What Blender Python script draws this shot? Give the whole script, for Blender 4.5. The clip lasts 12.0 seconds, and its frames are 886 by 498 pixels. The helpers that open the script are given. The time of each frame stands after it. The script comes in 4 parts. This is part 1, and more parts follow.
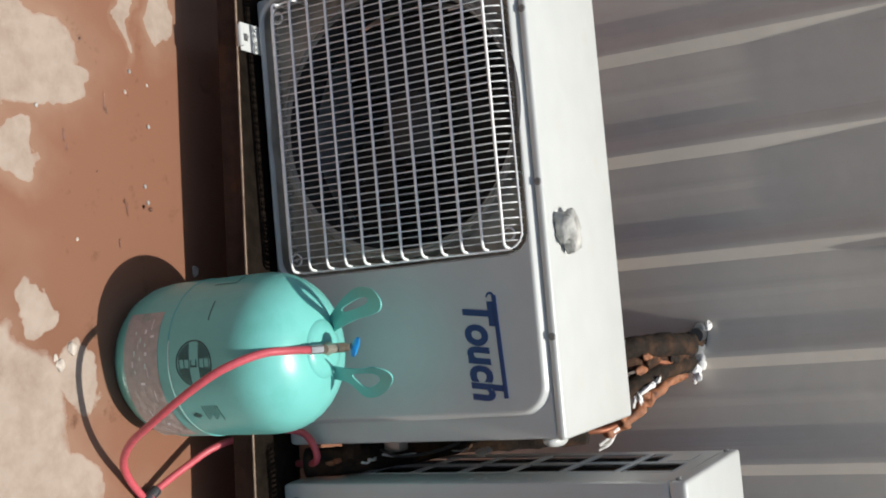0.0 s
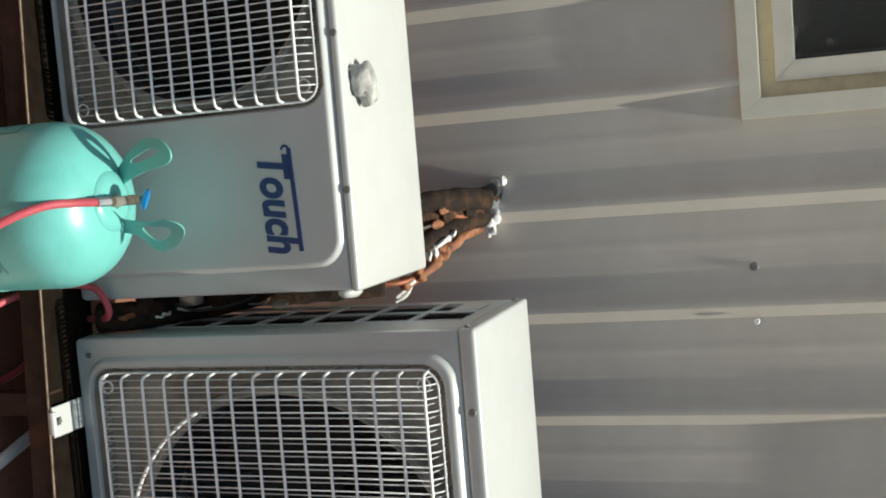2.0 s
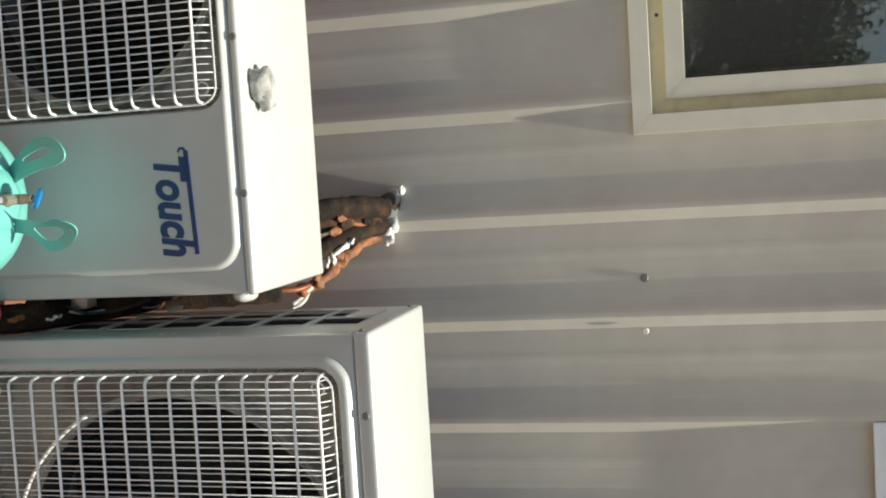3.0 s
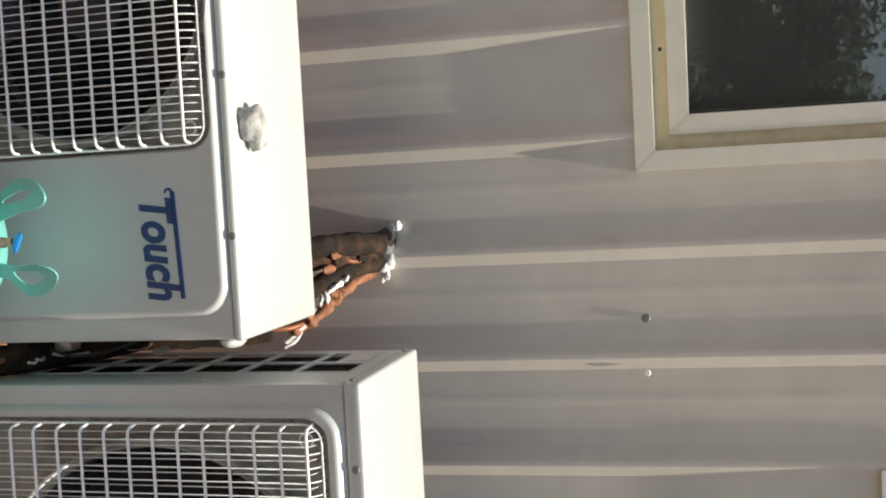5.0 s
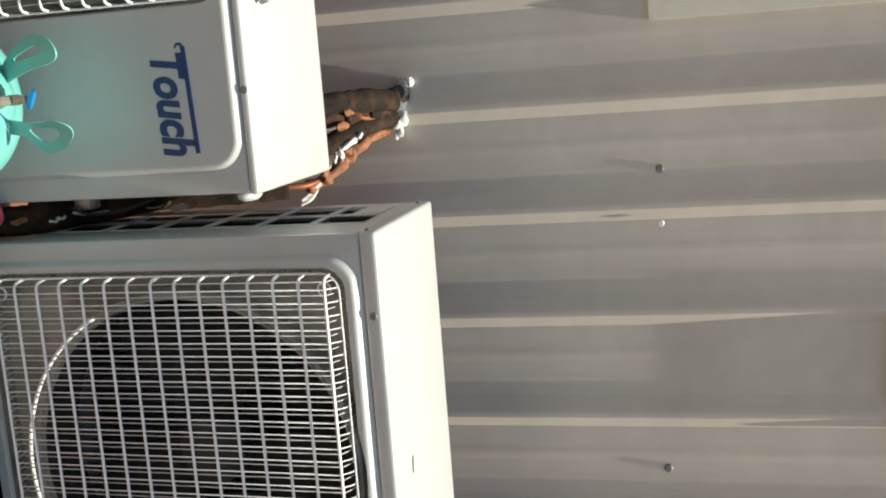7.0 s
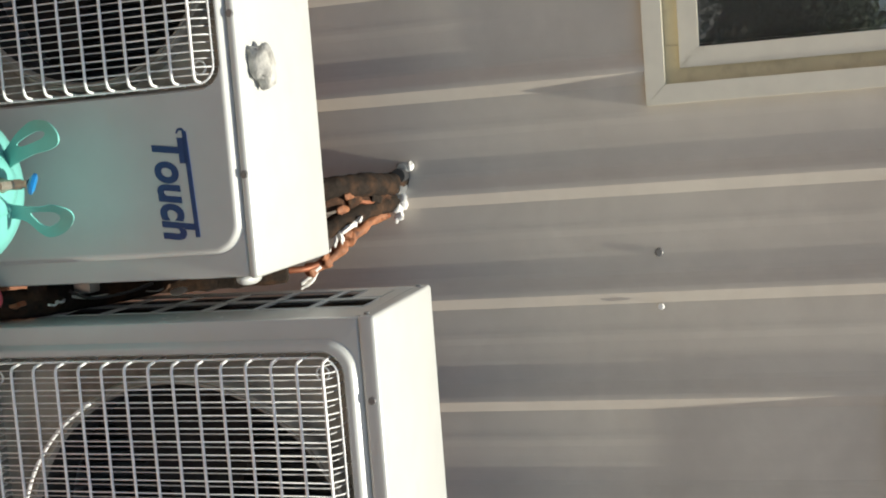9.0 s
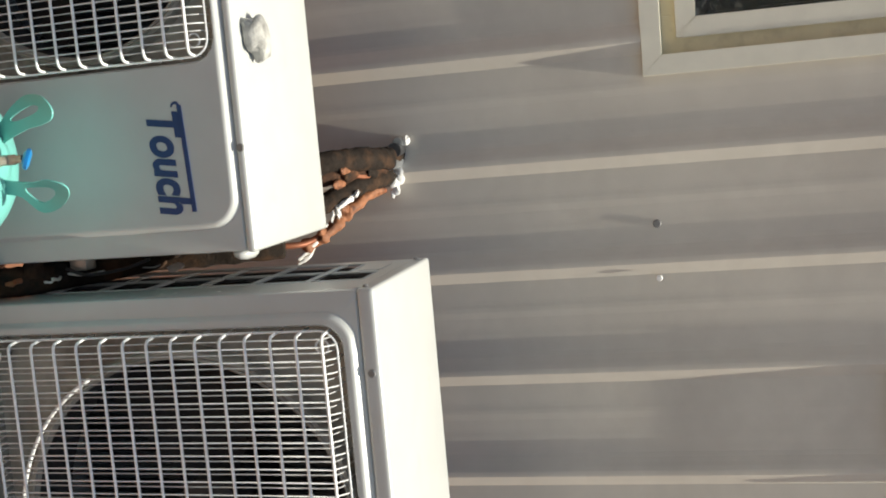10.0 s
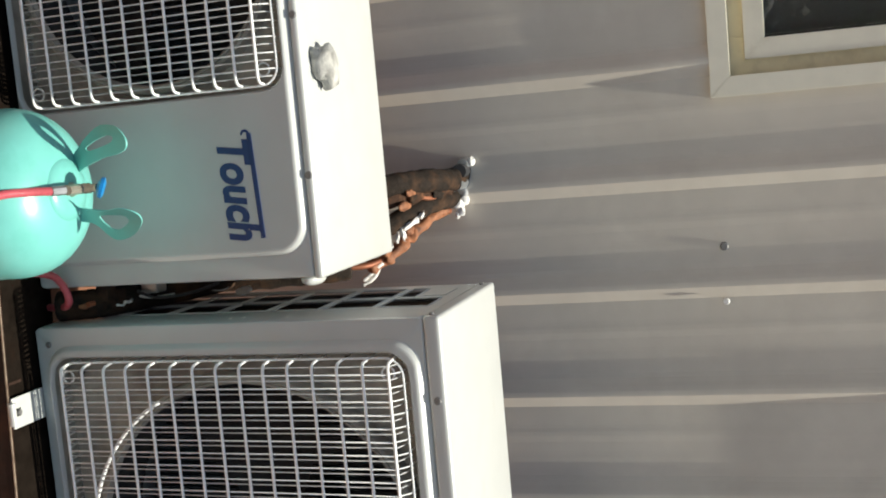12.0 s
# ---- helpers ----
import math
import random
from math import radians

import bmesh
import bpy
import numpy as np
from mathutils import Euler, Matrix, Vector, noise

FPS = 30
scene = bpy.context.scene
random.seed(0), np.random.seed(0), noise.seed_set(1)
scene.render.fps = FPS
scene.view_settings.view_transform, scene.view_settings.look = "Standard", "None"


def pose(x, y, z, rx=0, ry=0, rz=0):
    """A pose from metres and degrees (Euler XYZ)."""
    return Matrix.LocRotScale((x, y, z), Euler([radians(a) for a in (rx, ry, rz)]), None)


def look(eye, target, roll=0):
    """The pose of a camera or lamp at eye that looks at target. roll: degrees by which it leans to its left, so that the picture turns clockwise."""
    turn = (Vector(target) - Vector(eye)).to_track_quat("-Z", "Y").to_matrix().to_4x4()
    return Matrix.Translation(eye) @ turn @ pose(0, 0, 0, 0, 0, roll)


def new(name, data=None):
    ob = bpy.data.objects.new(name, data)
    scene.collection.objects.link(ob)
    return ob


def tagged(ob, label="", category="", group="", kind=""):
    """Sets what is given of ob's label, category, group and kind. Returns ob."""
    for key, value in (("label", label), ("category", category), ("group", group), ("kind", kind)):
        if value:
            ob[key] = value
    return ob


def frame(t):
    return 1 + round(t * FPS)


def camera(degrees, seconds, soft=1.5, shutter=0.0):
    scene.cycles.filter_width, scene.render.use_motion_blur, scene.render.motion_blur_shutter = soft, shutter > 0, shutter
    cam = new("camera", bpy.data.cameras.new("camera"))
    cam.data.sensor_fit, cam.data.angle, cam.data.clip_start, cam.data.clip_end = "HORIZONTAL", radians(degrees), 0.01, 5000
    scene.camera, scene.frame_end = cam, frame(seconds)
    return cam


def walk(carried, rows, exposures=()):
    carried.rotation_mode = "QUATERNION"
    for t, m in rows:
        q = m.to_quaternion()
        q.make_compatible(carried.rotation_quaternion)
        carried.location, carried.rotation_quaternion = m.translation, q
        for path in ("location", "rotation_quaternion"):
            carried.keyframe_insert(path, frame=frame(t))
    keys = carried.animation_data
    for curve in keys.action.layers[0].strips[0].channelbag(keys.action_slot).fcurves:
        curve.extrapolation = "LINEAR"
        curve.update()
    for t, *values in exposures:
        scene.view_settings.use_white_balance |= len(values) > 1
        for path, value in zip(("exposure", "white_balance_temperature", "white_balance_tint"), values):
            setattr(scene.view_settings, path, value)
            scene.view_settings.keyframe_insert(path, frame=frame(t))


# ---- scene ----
cam = camera(42.4, 12.0, soft=1.9)
PATH = [
    (0, (-0.218, -2.551, 1.269), (-0.335, -0.776, 0.356), 83.3),
    (0.5, (-0.215, -2.548, 1.269), (-0.24, -0.779, 0.338), 84.6),
    (1, (-0.211, -2.52, 1.264), (-0.145, -0.744, 0.348), 86.2),
    (1.5, (-0.21, -2.521, 1.278), (-0.096, -0.714, 0.43), 86.8),
    (2, (-0.204, -2.547, 1.293), (-0.05, -0.654, 0.665), 86.8),
    (2.5, (-0.21, -2.566, 1.293), (-0.063, -0.671, 0.673), 86.7),
    (3, (-0.189, -2.569, 1.31), (-0.05, -0.629, 0.847), 87.5),
    (3.2, (-0.201, -2.553, 1.312), (-0.056, -0.608, 0.869), 87.5),
    (4.8, (-0.234, -2.496, 1.303), (-0.135, -0.552, 0.843), 87.5),
    (5, (-0.233, -2.5, 1.31), (-0.121, -0.559, 0.843), 87.7),
    (5.5, (-0.22, -2.507, 1.306), (-0.043, -0.575, 0.82), 88.0),
    (6, (-0.197, -2.509, 1.309), (0.073, -0.593, 0.805), 88.3),
    (6.5, (-0.191, -2.509, 1.314), (0.142, -0.606, 0.796), 88.3),
    (7, (-0.198, -2.518, 1.321), (0.134, -0.612, 0.815), 88.1),
    (7.5, (-0.196, -2.512, 1.311), (0.102, -0.601, 0.801), 87.7),
    (9.5, (-0.201, -2.516, 1.325), (-0.021, -0.587, 0.827), 87.0),
    (10, (-0.185, -2.51, 1.314), (0.039, -0.585, 0.82), 86.6),
    (10.5, (-0.206, -2.51, 1.31), (0.023, -0.587, 0.812), 86.4),
    (11, (-0.22, -2.517, 1.309), (-0.021, -0.591, 0.807), 86.6),
    (11.5, (-0.227, -2.508, 1.307), (-0.008, -0.599, 0.751), 86.9),
    (12, (-0.224, -2.511, 1.309), (-0.016, -0.613, 0.713), 86.8),
]
EXPOSURES = [(0.0, 0.34, 6530, 7), (1.5, 0.37, 6680, 2), (2.5, 0.55, 6880, 1), (3.2, 0.66, 7100, 2), (5.0, 0.66, 7100, 6), (7.5, 0.66, 7100, 4), (11.0, 0.66, 7100, 5), (12.0, 0.62, 6950, 4)]
walk(cam, [(t, look(e, g, r)) for t, e, g, r in PATH], EXPOSURES)

# ---------------------------------------------------------------- light
SUN = Vector((0.20, -0.051, 1.0)).normalized()      # towards the sun
world = bpy.data.worlds.new("sky")
scene.world = world
world.use_nodes = True
wn = world.node_tree
sky = wn.nodes.new("ShaderNodeTexSky")
sky.sky_type = "NISHITA"
sky.sun_disc = False
sky.sun_elevation = math.asin(SUN.z)
sky.sun_rotation = math.atan2(SUN.x, SUN.y)
sky.dust_density = 2.0
wn.links.new(sky.outputs[0], wn.nodes["Background"].inputs[0])
wn.nodes["Background"].inputs[1].default_value = 0.085
sun = new("sun", bpy.data.lights.new("sun", "SUN"))
sun.data.energy = 3.9
sun.data.angle = radians(0.5)
sun.data.color = (1.0, 0.97, 0.925)
sun.matrix_world = look(SUN * 20, (0, 0, 0))

GROUND = -0.15

# ---------------------------------------------------------------- materials
def material(name, color, rough=0.5, metal=0.0, scale=30.0, vary=0.12, bump=0.0, bump_scale=None, spec=0.5,
             stain=None, stain_scale=3.0, stain_at=0.6, stain_rough=None, per_object=0.0, coat=0.0):
    m = bpy.data.materials.new(name)
    m.use_nodes = True
    nt = m.node_tree
    n, l = nt.nodes, nt.links
    b = n["Principled BSDF"]
    b.inputs["Roughness"].default_value = rough
    b.inputs["Metallic"].default_value = metal
    b.inputs["Specular IOR Level"].default_value = spec
    b.inputs["Coat Weight"].default_value = coat
    co = n.new("ShaderNodeTexCoord")
    fine = n.new("ShaderNodeTexNoise")
    fine.inputs["Scale"].default_value = scale
    fine.inputs["Detail"].default_value = 5
    l.new(co.outputs["Object"], fine.inputs["Vector"])
    ramp = n.new("ShaderNodeMapRange")
    ramp.inputs["From Min"].default_value, ramp.inputs["From Max"].default_value = 0.3, 0.7
    ramp.inputs["To Min"].default_value, ramp.inputs["To Max"].default_value = 1 - vary, 1 + vary
    l.new(fine.outputs[0], ramp.inputs["Value"])
    mul = n.new("ShaderNodeVectorMath")
    mul.operation = "SCALE"
    mul.inputs[0].default_value = color
    l.new(ramp.outputs[0], mul.inputs["Scale"])
    out = mul.outputs[0]
    if per_object:
        info = n.new("ShaderNodeObjectInfo")
        r2 = n.new("ShaderNodeMapRange")
        r2.inputs["To Min"].default_value, r2.inputs["To Max"].default_value = 1 - per_object, 1 + per_object
        l.new(info.outputs["Random"], r2.inputs["Value"])
        m2 = n.new("ShaderNodeVectorMath")
        m2.operation = "SCALE"
        l.new(out, m2.inputs[0])
        l.new(r2.outputs[0], m2.inputs["Scale"])
        out = m2.outputs[0]
    if stain:
        big = n.new("ShaderNodeTexNoise")
        big.inputs["Scale"].default_value = stain_scale
        big.inputs["Detail"].default_value = 8
        big.inputs["Roughness"].default_value = 0.62
        l.new(co.outputs["Object"], big.inputs["Vector"])
        edge = n.new("ShaderNodeMapRange")
        edge.inputs["From Min"].default_value, edge.inputs["From Max"].default_value = stain_at - 0.06, stain_at + 0.12
        l.new(big.outputs[0], edge.inputs["Value"])
        mix = n.new("ShaderNodeMix")
        mix.data_type = "RGBA"
        l.new(edge.outputs[0], mix.inputs["Factor"])
        l.new(out, mix.inputs[6])
        mix.inputs[7].default_value = (*stain, 1)
        out = mix.outputs[2]
        if stain_rough is not None:
            rr = n.new("ShaderNodeMapRange")
            rr.inputs["To Min"].default_value, rr.inputs["To Max"].default_value = rough, stain_rough
            l.new(edge.outputs[0], rr.inputs["Value"])
            l.new(rr.outputs[0], b.inputs["Roughness"])
    l.new(out, b.inputs["Base Color"])
    if bump:
        bn = n.new("ShaderNodeTexNoise")
        bn.inputs["Scale"].default_value = bump_scale or scale * 2
        bn.inputs["Detail"].default_value = 6
        l.new(co.outputs["Object"], bn.inputs["Vector"])
        bp = n.new("ShaderNodeBump")
        bp.inputs["Strength"].default_value = bump
        bp.inputs["Distance"].default_value = 0.004
        l.new(bn.outputs[0], bp.inputs["Height"])
        l.new(bp.outputs[0], b.inputs["Normal"])
    return m


M_SIDING = material("grey_siding_paint", (0.62, 0.565, 0.485), 0.38, scale=9, vary=0.05, bump=0.05, bump_scale=220,
                    stain=(0.545, 0.49, 0.42), stain_scale=2.2, stain_at=0.55)
M_CREAM = material("cream_window_trim", (0.80, 0.75, 0.62), 0.4, scale=20, vary=0.04, stain=(0.66, 0.59, 0.46), stain_scale=14, stain_at=0.68)
M_CREAM_OLD = material("yellowed_window_frame", (0.66, 0.57, 0.37), 0.45, scale=20, vary=0.06, stain=(0.50, 0.42, 0.27), stain_scale=11, stain_at=0.6)
M_WHITE = material("white_appliance_paint", (0.53, 0.538, 0.517), 0.28, scale=14, vary=0.03, bump=0.03, bump_scale=500,
                   stain=(0.55, 0.53, 0.48), stain_scale=9, stain_at=0.66, stain_rough=0.5)
M_WIRE = material("white_coated_wire", (0.90, 0.90, 0.88), 0.3, scale=60, vary=0.06)
# rear wires dimmed: the shade behind the guard is put into their grey
M_WIRE_REAR = material("dimmed_coated_wire", (0.55, 0.545, 0.53), 0.5, scale=60, vary=0.15)
M_WIRE_DULL = material("duller_coated_wire", (0.76, 0.76, 0.74), 0.4, scale=60, vary=0.12)
# white sheet greyed: the recess's shade is put into its colour
M_SHROUD = material("shade_greyed_sheet", (0.37, 0.35, 0.30), 0.6, scale=18, vary=0.12, stain=(0.22, 0.20, 0.17), stain_scale=10, stain_at=0.52)
M_SCREW = material("zinc_screw", (0.24, 0.235, 0.23), 0.5, metal=0.6, scale=300, vary=0.2)
M_DARK = material("black_plastic", (0.04, 0.04, 0.042), 0.45, scale=60, vary=0.2)
M_FAN = material("near_black_fan_plastic", (0.035, 0.035, 0.034), 0.6, scale=40, vary=0.25)
M_FIN = material("coil_fins", (0.14, 0.14, 0.14), 0.55, metal=0.2, scale=200, vary=0.3)
M_GALV = material("galvanised_sheet", (0.42, 0.43, 0.43), 0.38, metal=0.8, scale=25, vary=0.2)
M_BROWN = material("brown_primed_steel", (0.036, 0.020, 0.014), 0.85, spec=0.15, scale=40, vary=0.25, bump=0.25, bump_scale=130,
                   stain=(0.065, 0.028, 0.015), stain_scale=12, stain_at=0.58)
M_FLANGE = material('shade_black_steel', (0.012, 0.009, 0.007), 0.95, spec=0.0, scale=40, vary=0.3, bump=0.3, bump_scale=120, stain=(0.018, 0.011, 0.008), stain_scale=9, stain_at=0.62)
M_EDGE = material('sunlit_edge_steel', (0.42, 0.33, 0.25), 0.45, metal=0.3, scale=50, vary=0.35, stain=(0.08, 0.04, 0.025), stain_scale=25, stain_at=0.6)
M_GREEN = material("mint_cylinder_paint", (0.165, 0.51, 0.455), 0.3, scale=25, vary=0.04, bump=0.05, bump_scale=140,
                   stain=(0.125, 0.44, 0.37), stain_scale=8, stain_at=0.66)
M_HOSE = material("red_rubber_hose", (0.52, 0.085, 0.105), 0.42, scale=120, vary=0.1, bump=0.1, bump_scale=600)
M_BRASS = material("brass", (0.58, 0.53, 0.42), 0.35, metal=0.7, scale=200, vary=0.15)
M_BLUE = material("blue_plastic_knob", (0.01, 0.23, 0.58), 0.35, scale=100, vary=0.08)
M_LOGO = material("navy_print", (0.012, 0.042, 0.15), 0.4, scale=100, vary=0.06)
M_PAPER = material("worn_silver_sticker", (0.42, 0.385, 0.345), 0.30, scale=60, vary=0.12, bump=0.9, bump_scale=55, stain=(0.22, 0.30, 0.25), stain_scale=26, stain_at=0.57)
M_INK = material("faded_dark_print", (0.03, 0.10, 0.085), 0.5, scale=300, vary=0.3)
M_INKP = material("pale_print", (0.62, 0.82, 0.72), 0.5, scale=300, vary=0.15)
M_WRAP = material('dark_brown_wrap', (0.055, 0.028, 0.017), 0.85, spec=0.2, scale=70, vary=0.3, bump=0.6, bump_scale=150, stain=(0.24, 0.10, 0.045), stain_scale=26, stain_at=0.6)
M_COPPER = material("copper_pipe", (0.30, 0.11, 0.055), 0.5, metal=0.4, scale=60, vary=0.2, stain=(0.25, 0.08, 0.04), stain_scale=30, stain_at=0.55)
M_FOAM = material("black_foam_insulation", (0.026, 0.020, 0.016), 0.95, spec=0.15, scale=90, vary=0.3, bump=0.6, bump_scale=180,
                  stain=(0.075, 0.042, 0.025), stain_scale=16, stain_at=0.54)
M_RAG = material("orange_brown_tape", (0.30, 0.12, 0.055), 0.7, scale=70, vary=0.25, bump=0.5, bump_scale=120, stain=(0.09, 0.035, 0.02), stain_scale=24, stain_at=0.56)
M_TAPE = material("white_plastic_tape", (0.78, 0.76, 0.72), 0.45, scale=60, vary=0.08)
M_PIPEW = material("white_pvc_pipe", (0.75, 0.74, 0.71), 0.35, scale=30, vary=0.05)
M_STONE = material("grey_mortar_lump", (0.42, 0.41, 0.38), 0.85, scale=60, vary=0.3, bump=0.8, bump_scale=120, stain=(0.10, 0.095, 0.09), stain_scale=28, stain_at=0.56)
M_PEBBLE = material("pale_pebble", (0.52, 0.45, 0.38), 0.8, scale=120, vary=0.2, bump=0.5, bump_scale=300)
M_SIGNW = material("white_sign_board", (0.74, 0.75, 0.78), 0.4, scale=40, vary=0.03)
M_SIGNR = material("red_sign_print", (0.52, 0.03, 0.05), 0.4, scale=40, vary=0.05)
# room surfaces darkened: the unlit interior is put into their colour
M_ROOM = material("darkened_room", (0.09, 0.088, 0.085), 0.9, scale=5, vary=0.2)
M_BARK = material("bark", (0.10, 0.07, 0.05), 0.9, scale=20, vary=0.3, bump=0.8)
M_LEAF = material("green_leaves", (0.055, 0.095, 0.04), 0.6, scale=3, vary=0.4)


def pane_material(name, haze):
    m = bpy.data.materials.new(name)
    m.use_nodes = True
    b = m.node_tree.nodes["Principled BSDF"]
    b.inputs["Base Color"].default_value = (0.40, 0.40, 0.38, 1)
    b.inputs["Roughness"].default_value = 0.01
    b.inputs["Transmission Weight"].default_value = haze
    b.inputs["IOR"].default_value = 2.3
    return m


M_PANE = pane_material("dusty_window_glass", 0.85)
M_WATER = pane_material("water", 1.0)
M_WATER.node_tree.nodes["Principled BSDF"].inputs["IOR"].default_value = 1.33
M_WATER.node_tree.nodes["Principled BSDF"].inputs["Base Color"].default_value = (1, 1, 1, 1)


def ground_material():
    """Pinkish concrete, part dry and pale, part wet and dark with a film of water."""
    m = bpy.data.materials.new("wet_concrete")
    m.use_nodes = True
    nt = m.node_tree
    n, l = nt.nodes, nt.links
    b = n["Principled BSDF"]
    co = n.new("ShaderNodeTexCoord")
    warp = n.new("ShaderNodeTexNoise")
    warp.inputs["Scale"].default_value, warp.inputs["Detail"].default_value = 9.0, 6
    l.new(co.outputs["Object"], warp.inputs["Vector"])
    sub = n.new("ShaderNodeVectorMath"); sub.operation = "SUBTRACT"
    l.new(warp.outputs[1], sub.inputs[0]); sub.inputs[1].default_value = (0.5, 0.5, 0.5)
    sc = n.new("ShaderNodeVectorMath"); sc.operation = "SCALE"; sc.inputs["Scale"].default_value = 0.16
    l.new(sub.outputs[0], sc.inputs[0])
    add = n.new("ShaderNodeVectorMath"); add.operation = "ADD"
    l.new(co.outputs["Object"], add.inputs[0]); l.new(sc.outputs[0], add.inputs[1])
    dry = None
    # dry patches: centre x, y and radii
    for cx, cy, rx, ry in DRY:
        s = n.new("ShaderNodeVectorMath"); s.operation = "SUBTRACT"
        l.new(add.outputs[0], s.inputs[0]); s.inputs[1].default_value = (cx, cy, 0)
        d = n.new("ShaderNodeVectorMath"); d.operation = "DIVIDE"
        l.new(s.outputs[0], d.inputs[0]); d.inputs[1].default_value = (rx, ry, 1000.0)
        le = n.new("ShaderNodeVectorMath"); le.operation = "LENGTH"
        l.new(d.outputs[0], le.inputs[0])
        if dry is None:
            dry = le.outputs["Value"]
        else:
            mn = n.new("ShaderNodeMath"); mn.operation = "MINIMUM"
            l.new(dry, mn.inputs[0]); l.new(le.outputs["Value"], mn.inputs[1])
            dry = mn.outputs[0]
    wet = n.new("ShaderNodeMapRange")
    wet.inputs["From Min"].default_value, wet.inputs["From Max"].default_value = 0.97, 1.05
    l.new(dry, wet.inputs["Value"])
    damp = n.new("ShaderNodeMapRange")
    damp.inputs["From Min"].default_value, damp.inputs["From Max"].default_value = 1.0, 2.0
    l.new(dry, damp.inputs["Value"])
    grain = n.new("ShaderNodeTexNoise")
    grain.inputs["Scale"].default_value, grain.inputs["Detail"].default_value = 45, 8
    l.new(co.outputs["Object"], grain.inputs["Vector"])
    soft = n.new("ShaderNodeTexNoise")
    soft.inputs["Scale"].default_value, soft.inputs["Detail"].default_value = 4, 4
    l.new(co.outputs["Object"], soft.inputs["Vector"])

    def mix(fac, a, c):
        x = n.new("ShaderNodeMix"); x.data_type = "RGBA"
        l.new(fac, x.inputs["Factor"])
        for k, v in ((6, a), (7, c)):
            if isinstance(v, tuple):
                x.inputs[k].default_value = (*v, 1)
            else:
                l.new(v, x.inputs[k])
        return x.outputs[2]
    dryc = mix(grain.outputs[0], DRY_A, DRY_B)
    tone = n.new('ShaderNodeMapRange')
    tone.inputs['From Min'].default_value, tone.inputs['From Max'].default_value = 0.36, 0.64
    l.new(soft.outputs[0], tone.inputs['Value'])
    wetc = mix(tone.outputs[0], WET_A, WET_B)
    wetc = mix(damp.outputs[0], wetc, WET_C)
    blot = n.new('ShaderNodeTexNoise')
    blot.inputs['Scale'].default_value, blot.inputs['Detail'].default_value, blot.inputs['Roughness'].default_value = 14, 8, 0.7
    l.new(co.outputs['Object'], blot.inputs['Vector'])
    spot = n.new('ShaderNodeMapRange')
    spot.inputs['From Min'].default_value, spot.inputs['From Max'].default_value = 0.45, 0.75
    l.new(blot.outputs[0], spot.inputs['Value'])
    dryc = mix(spot.outputs[0], dryc, DRY_C)
    speck = n.new('ShaderNodeMapRange')
    speck.inputs['From Min'].default_value, speck.inputs['From Max'].default_value = 0.60, 0.72
    l.new(blot.outputs[0], speck.inputs['Value'])
    wetc = mix(speck.outputs[0], wetc, WET_D)
    col = mix(wet.outputs[0], dryc, wetc)
    # unseen ground past y = -1.8, made darker to cut its bounce light
    along = n.new("ShaderNodeSeparateXYZ")
    l.new(add.outputs[0], along.inputs[0])
    yard = n.new("ShaderNodeMapRange")
    yard.inputs["From Min"].default_value, yard.inputs["From Max"].default_value = -1.74, -1.82
    l.new(along.outputs["Y"], yard.inputs["Value"])
    col = mix(yard.outputs[0], col, mix(grain.outputs[0], FAR_DARK_A, FAR_DARK_B))
    l.new(col, b.inputs["Base Color"])
    ro = n.new("ShaderNodeMapRange")
    ro.inputs["To Min"].default_value, ro.inputs["To Max"].default_value = 0.8, 0.22
    l.new(wet.outputs[0], ro.inputs["Value"])
    l.new(ro.outputs[0], b.inputs["Roughness"])
    bp = n.new("ShaderNodeBump")
    bp.inputs["Distance"].default_value = 0.003
    st = n.new("ShaderNodeMapRange")
    st.inputs["To Min"].default_value, st.inputs["To Max"].default_value = 0.5, 0.12
    l.new(wet.outputs[0], st.inputs["Value"])
    l.new(st.outputs[0], bp.inputs["Strength"])
    l.new(grain.outputs[0], bp.inputs["Height"])
    l.new(bp.outputs[0], b.inputs["Normal"])
    return m


FAR_DARK_A, FAR_DARK_B = (0.115, 0.080, 0.055), (0.17, 0.125, 0.09)
DRY_C, WET_D = (0.245, 0.175, 0.13), (0.135, 0.065, 0.04)
DRY_A, DRY_B = (0.305, 0.235, 0.185), (0.39, 0.31, 0.25)
WET_A, WET_B, WET_C = (0.205, 0.098, 0.060), (0.29, 0.175, 0.12), (0.225, 0.107, 0.067)
DRY = [(-0.70, -1.25, 0.085, 0.14), (-0.655, -1.12, 0.035, 0.05), (-0.83, -1.29, 0.07, 0.09), (-0.80, -0.975, 0.05, 0.014), (-0.84, -0.885, 0.07, 0.035),
       (-0.54, -1.25, 0.045, 0.055), (-0.29, -1.225, 0.035, 0.04), (-0.165, -1.15, 0.045, 0.055), (-0.05, -1.29, 0.20, 0.11), (0.13, -1.00, 0.07, 0.09),
       (0.06, -1.17, 0.10, 0.07), (0.20, -0.98, 0.03, 0.045), (0.22, -0.885, 0.04, 0.02)]
M_GROUND = ground_material()

# ---------------------------------------------------------------- mesh tools
def obj(name, bm, mat, parent=None, smooth=False):
    me = bpy.data.meshes.new(name)
    bmesh.ops.recalc_face_normals(bm, faces=bm.faces)
    bm.to_mesh(me)
    bm.free()
    me.materials.append(mat)
    if smooth:
        for p in me.polygons:
            p.use_smooth = True
        if smooth != "all":
            me.set_sharp_from_angle(angle=radians(40))
    ob = new(name, me)
    ob.parent = parent
    return ob


def part(name, bm, mat, parent, label="", smooth=False):
    ob = obj(name, bm, mat, parent, smooth)
    if label:
        ob["label"] = label
    return ob


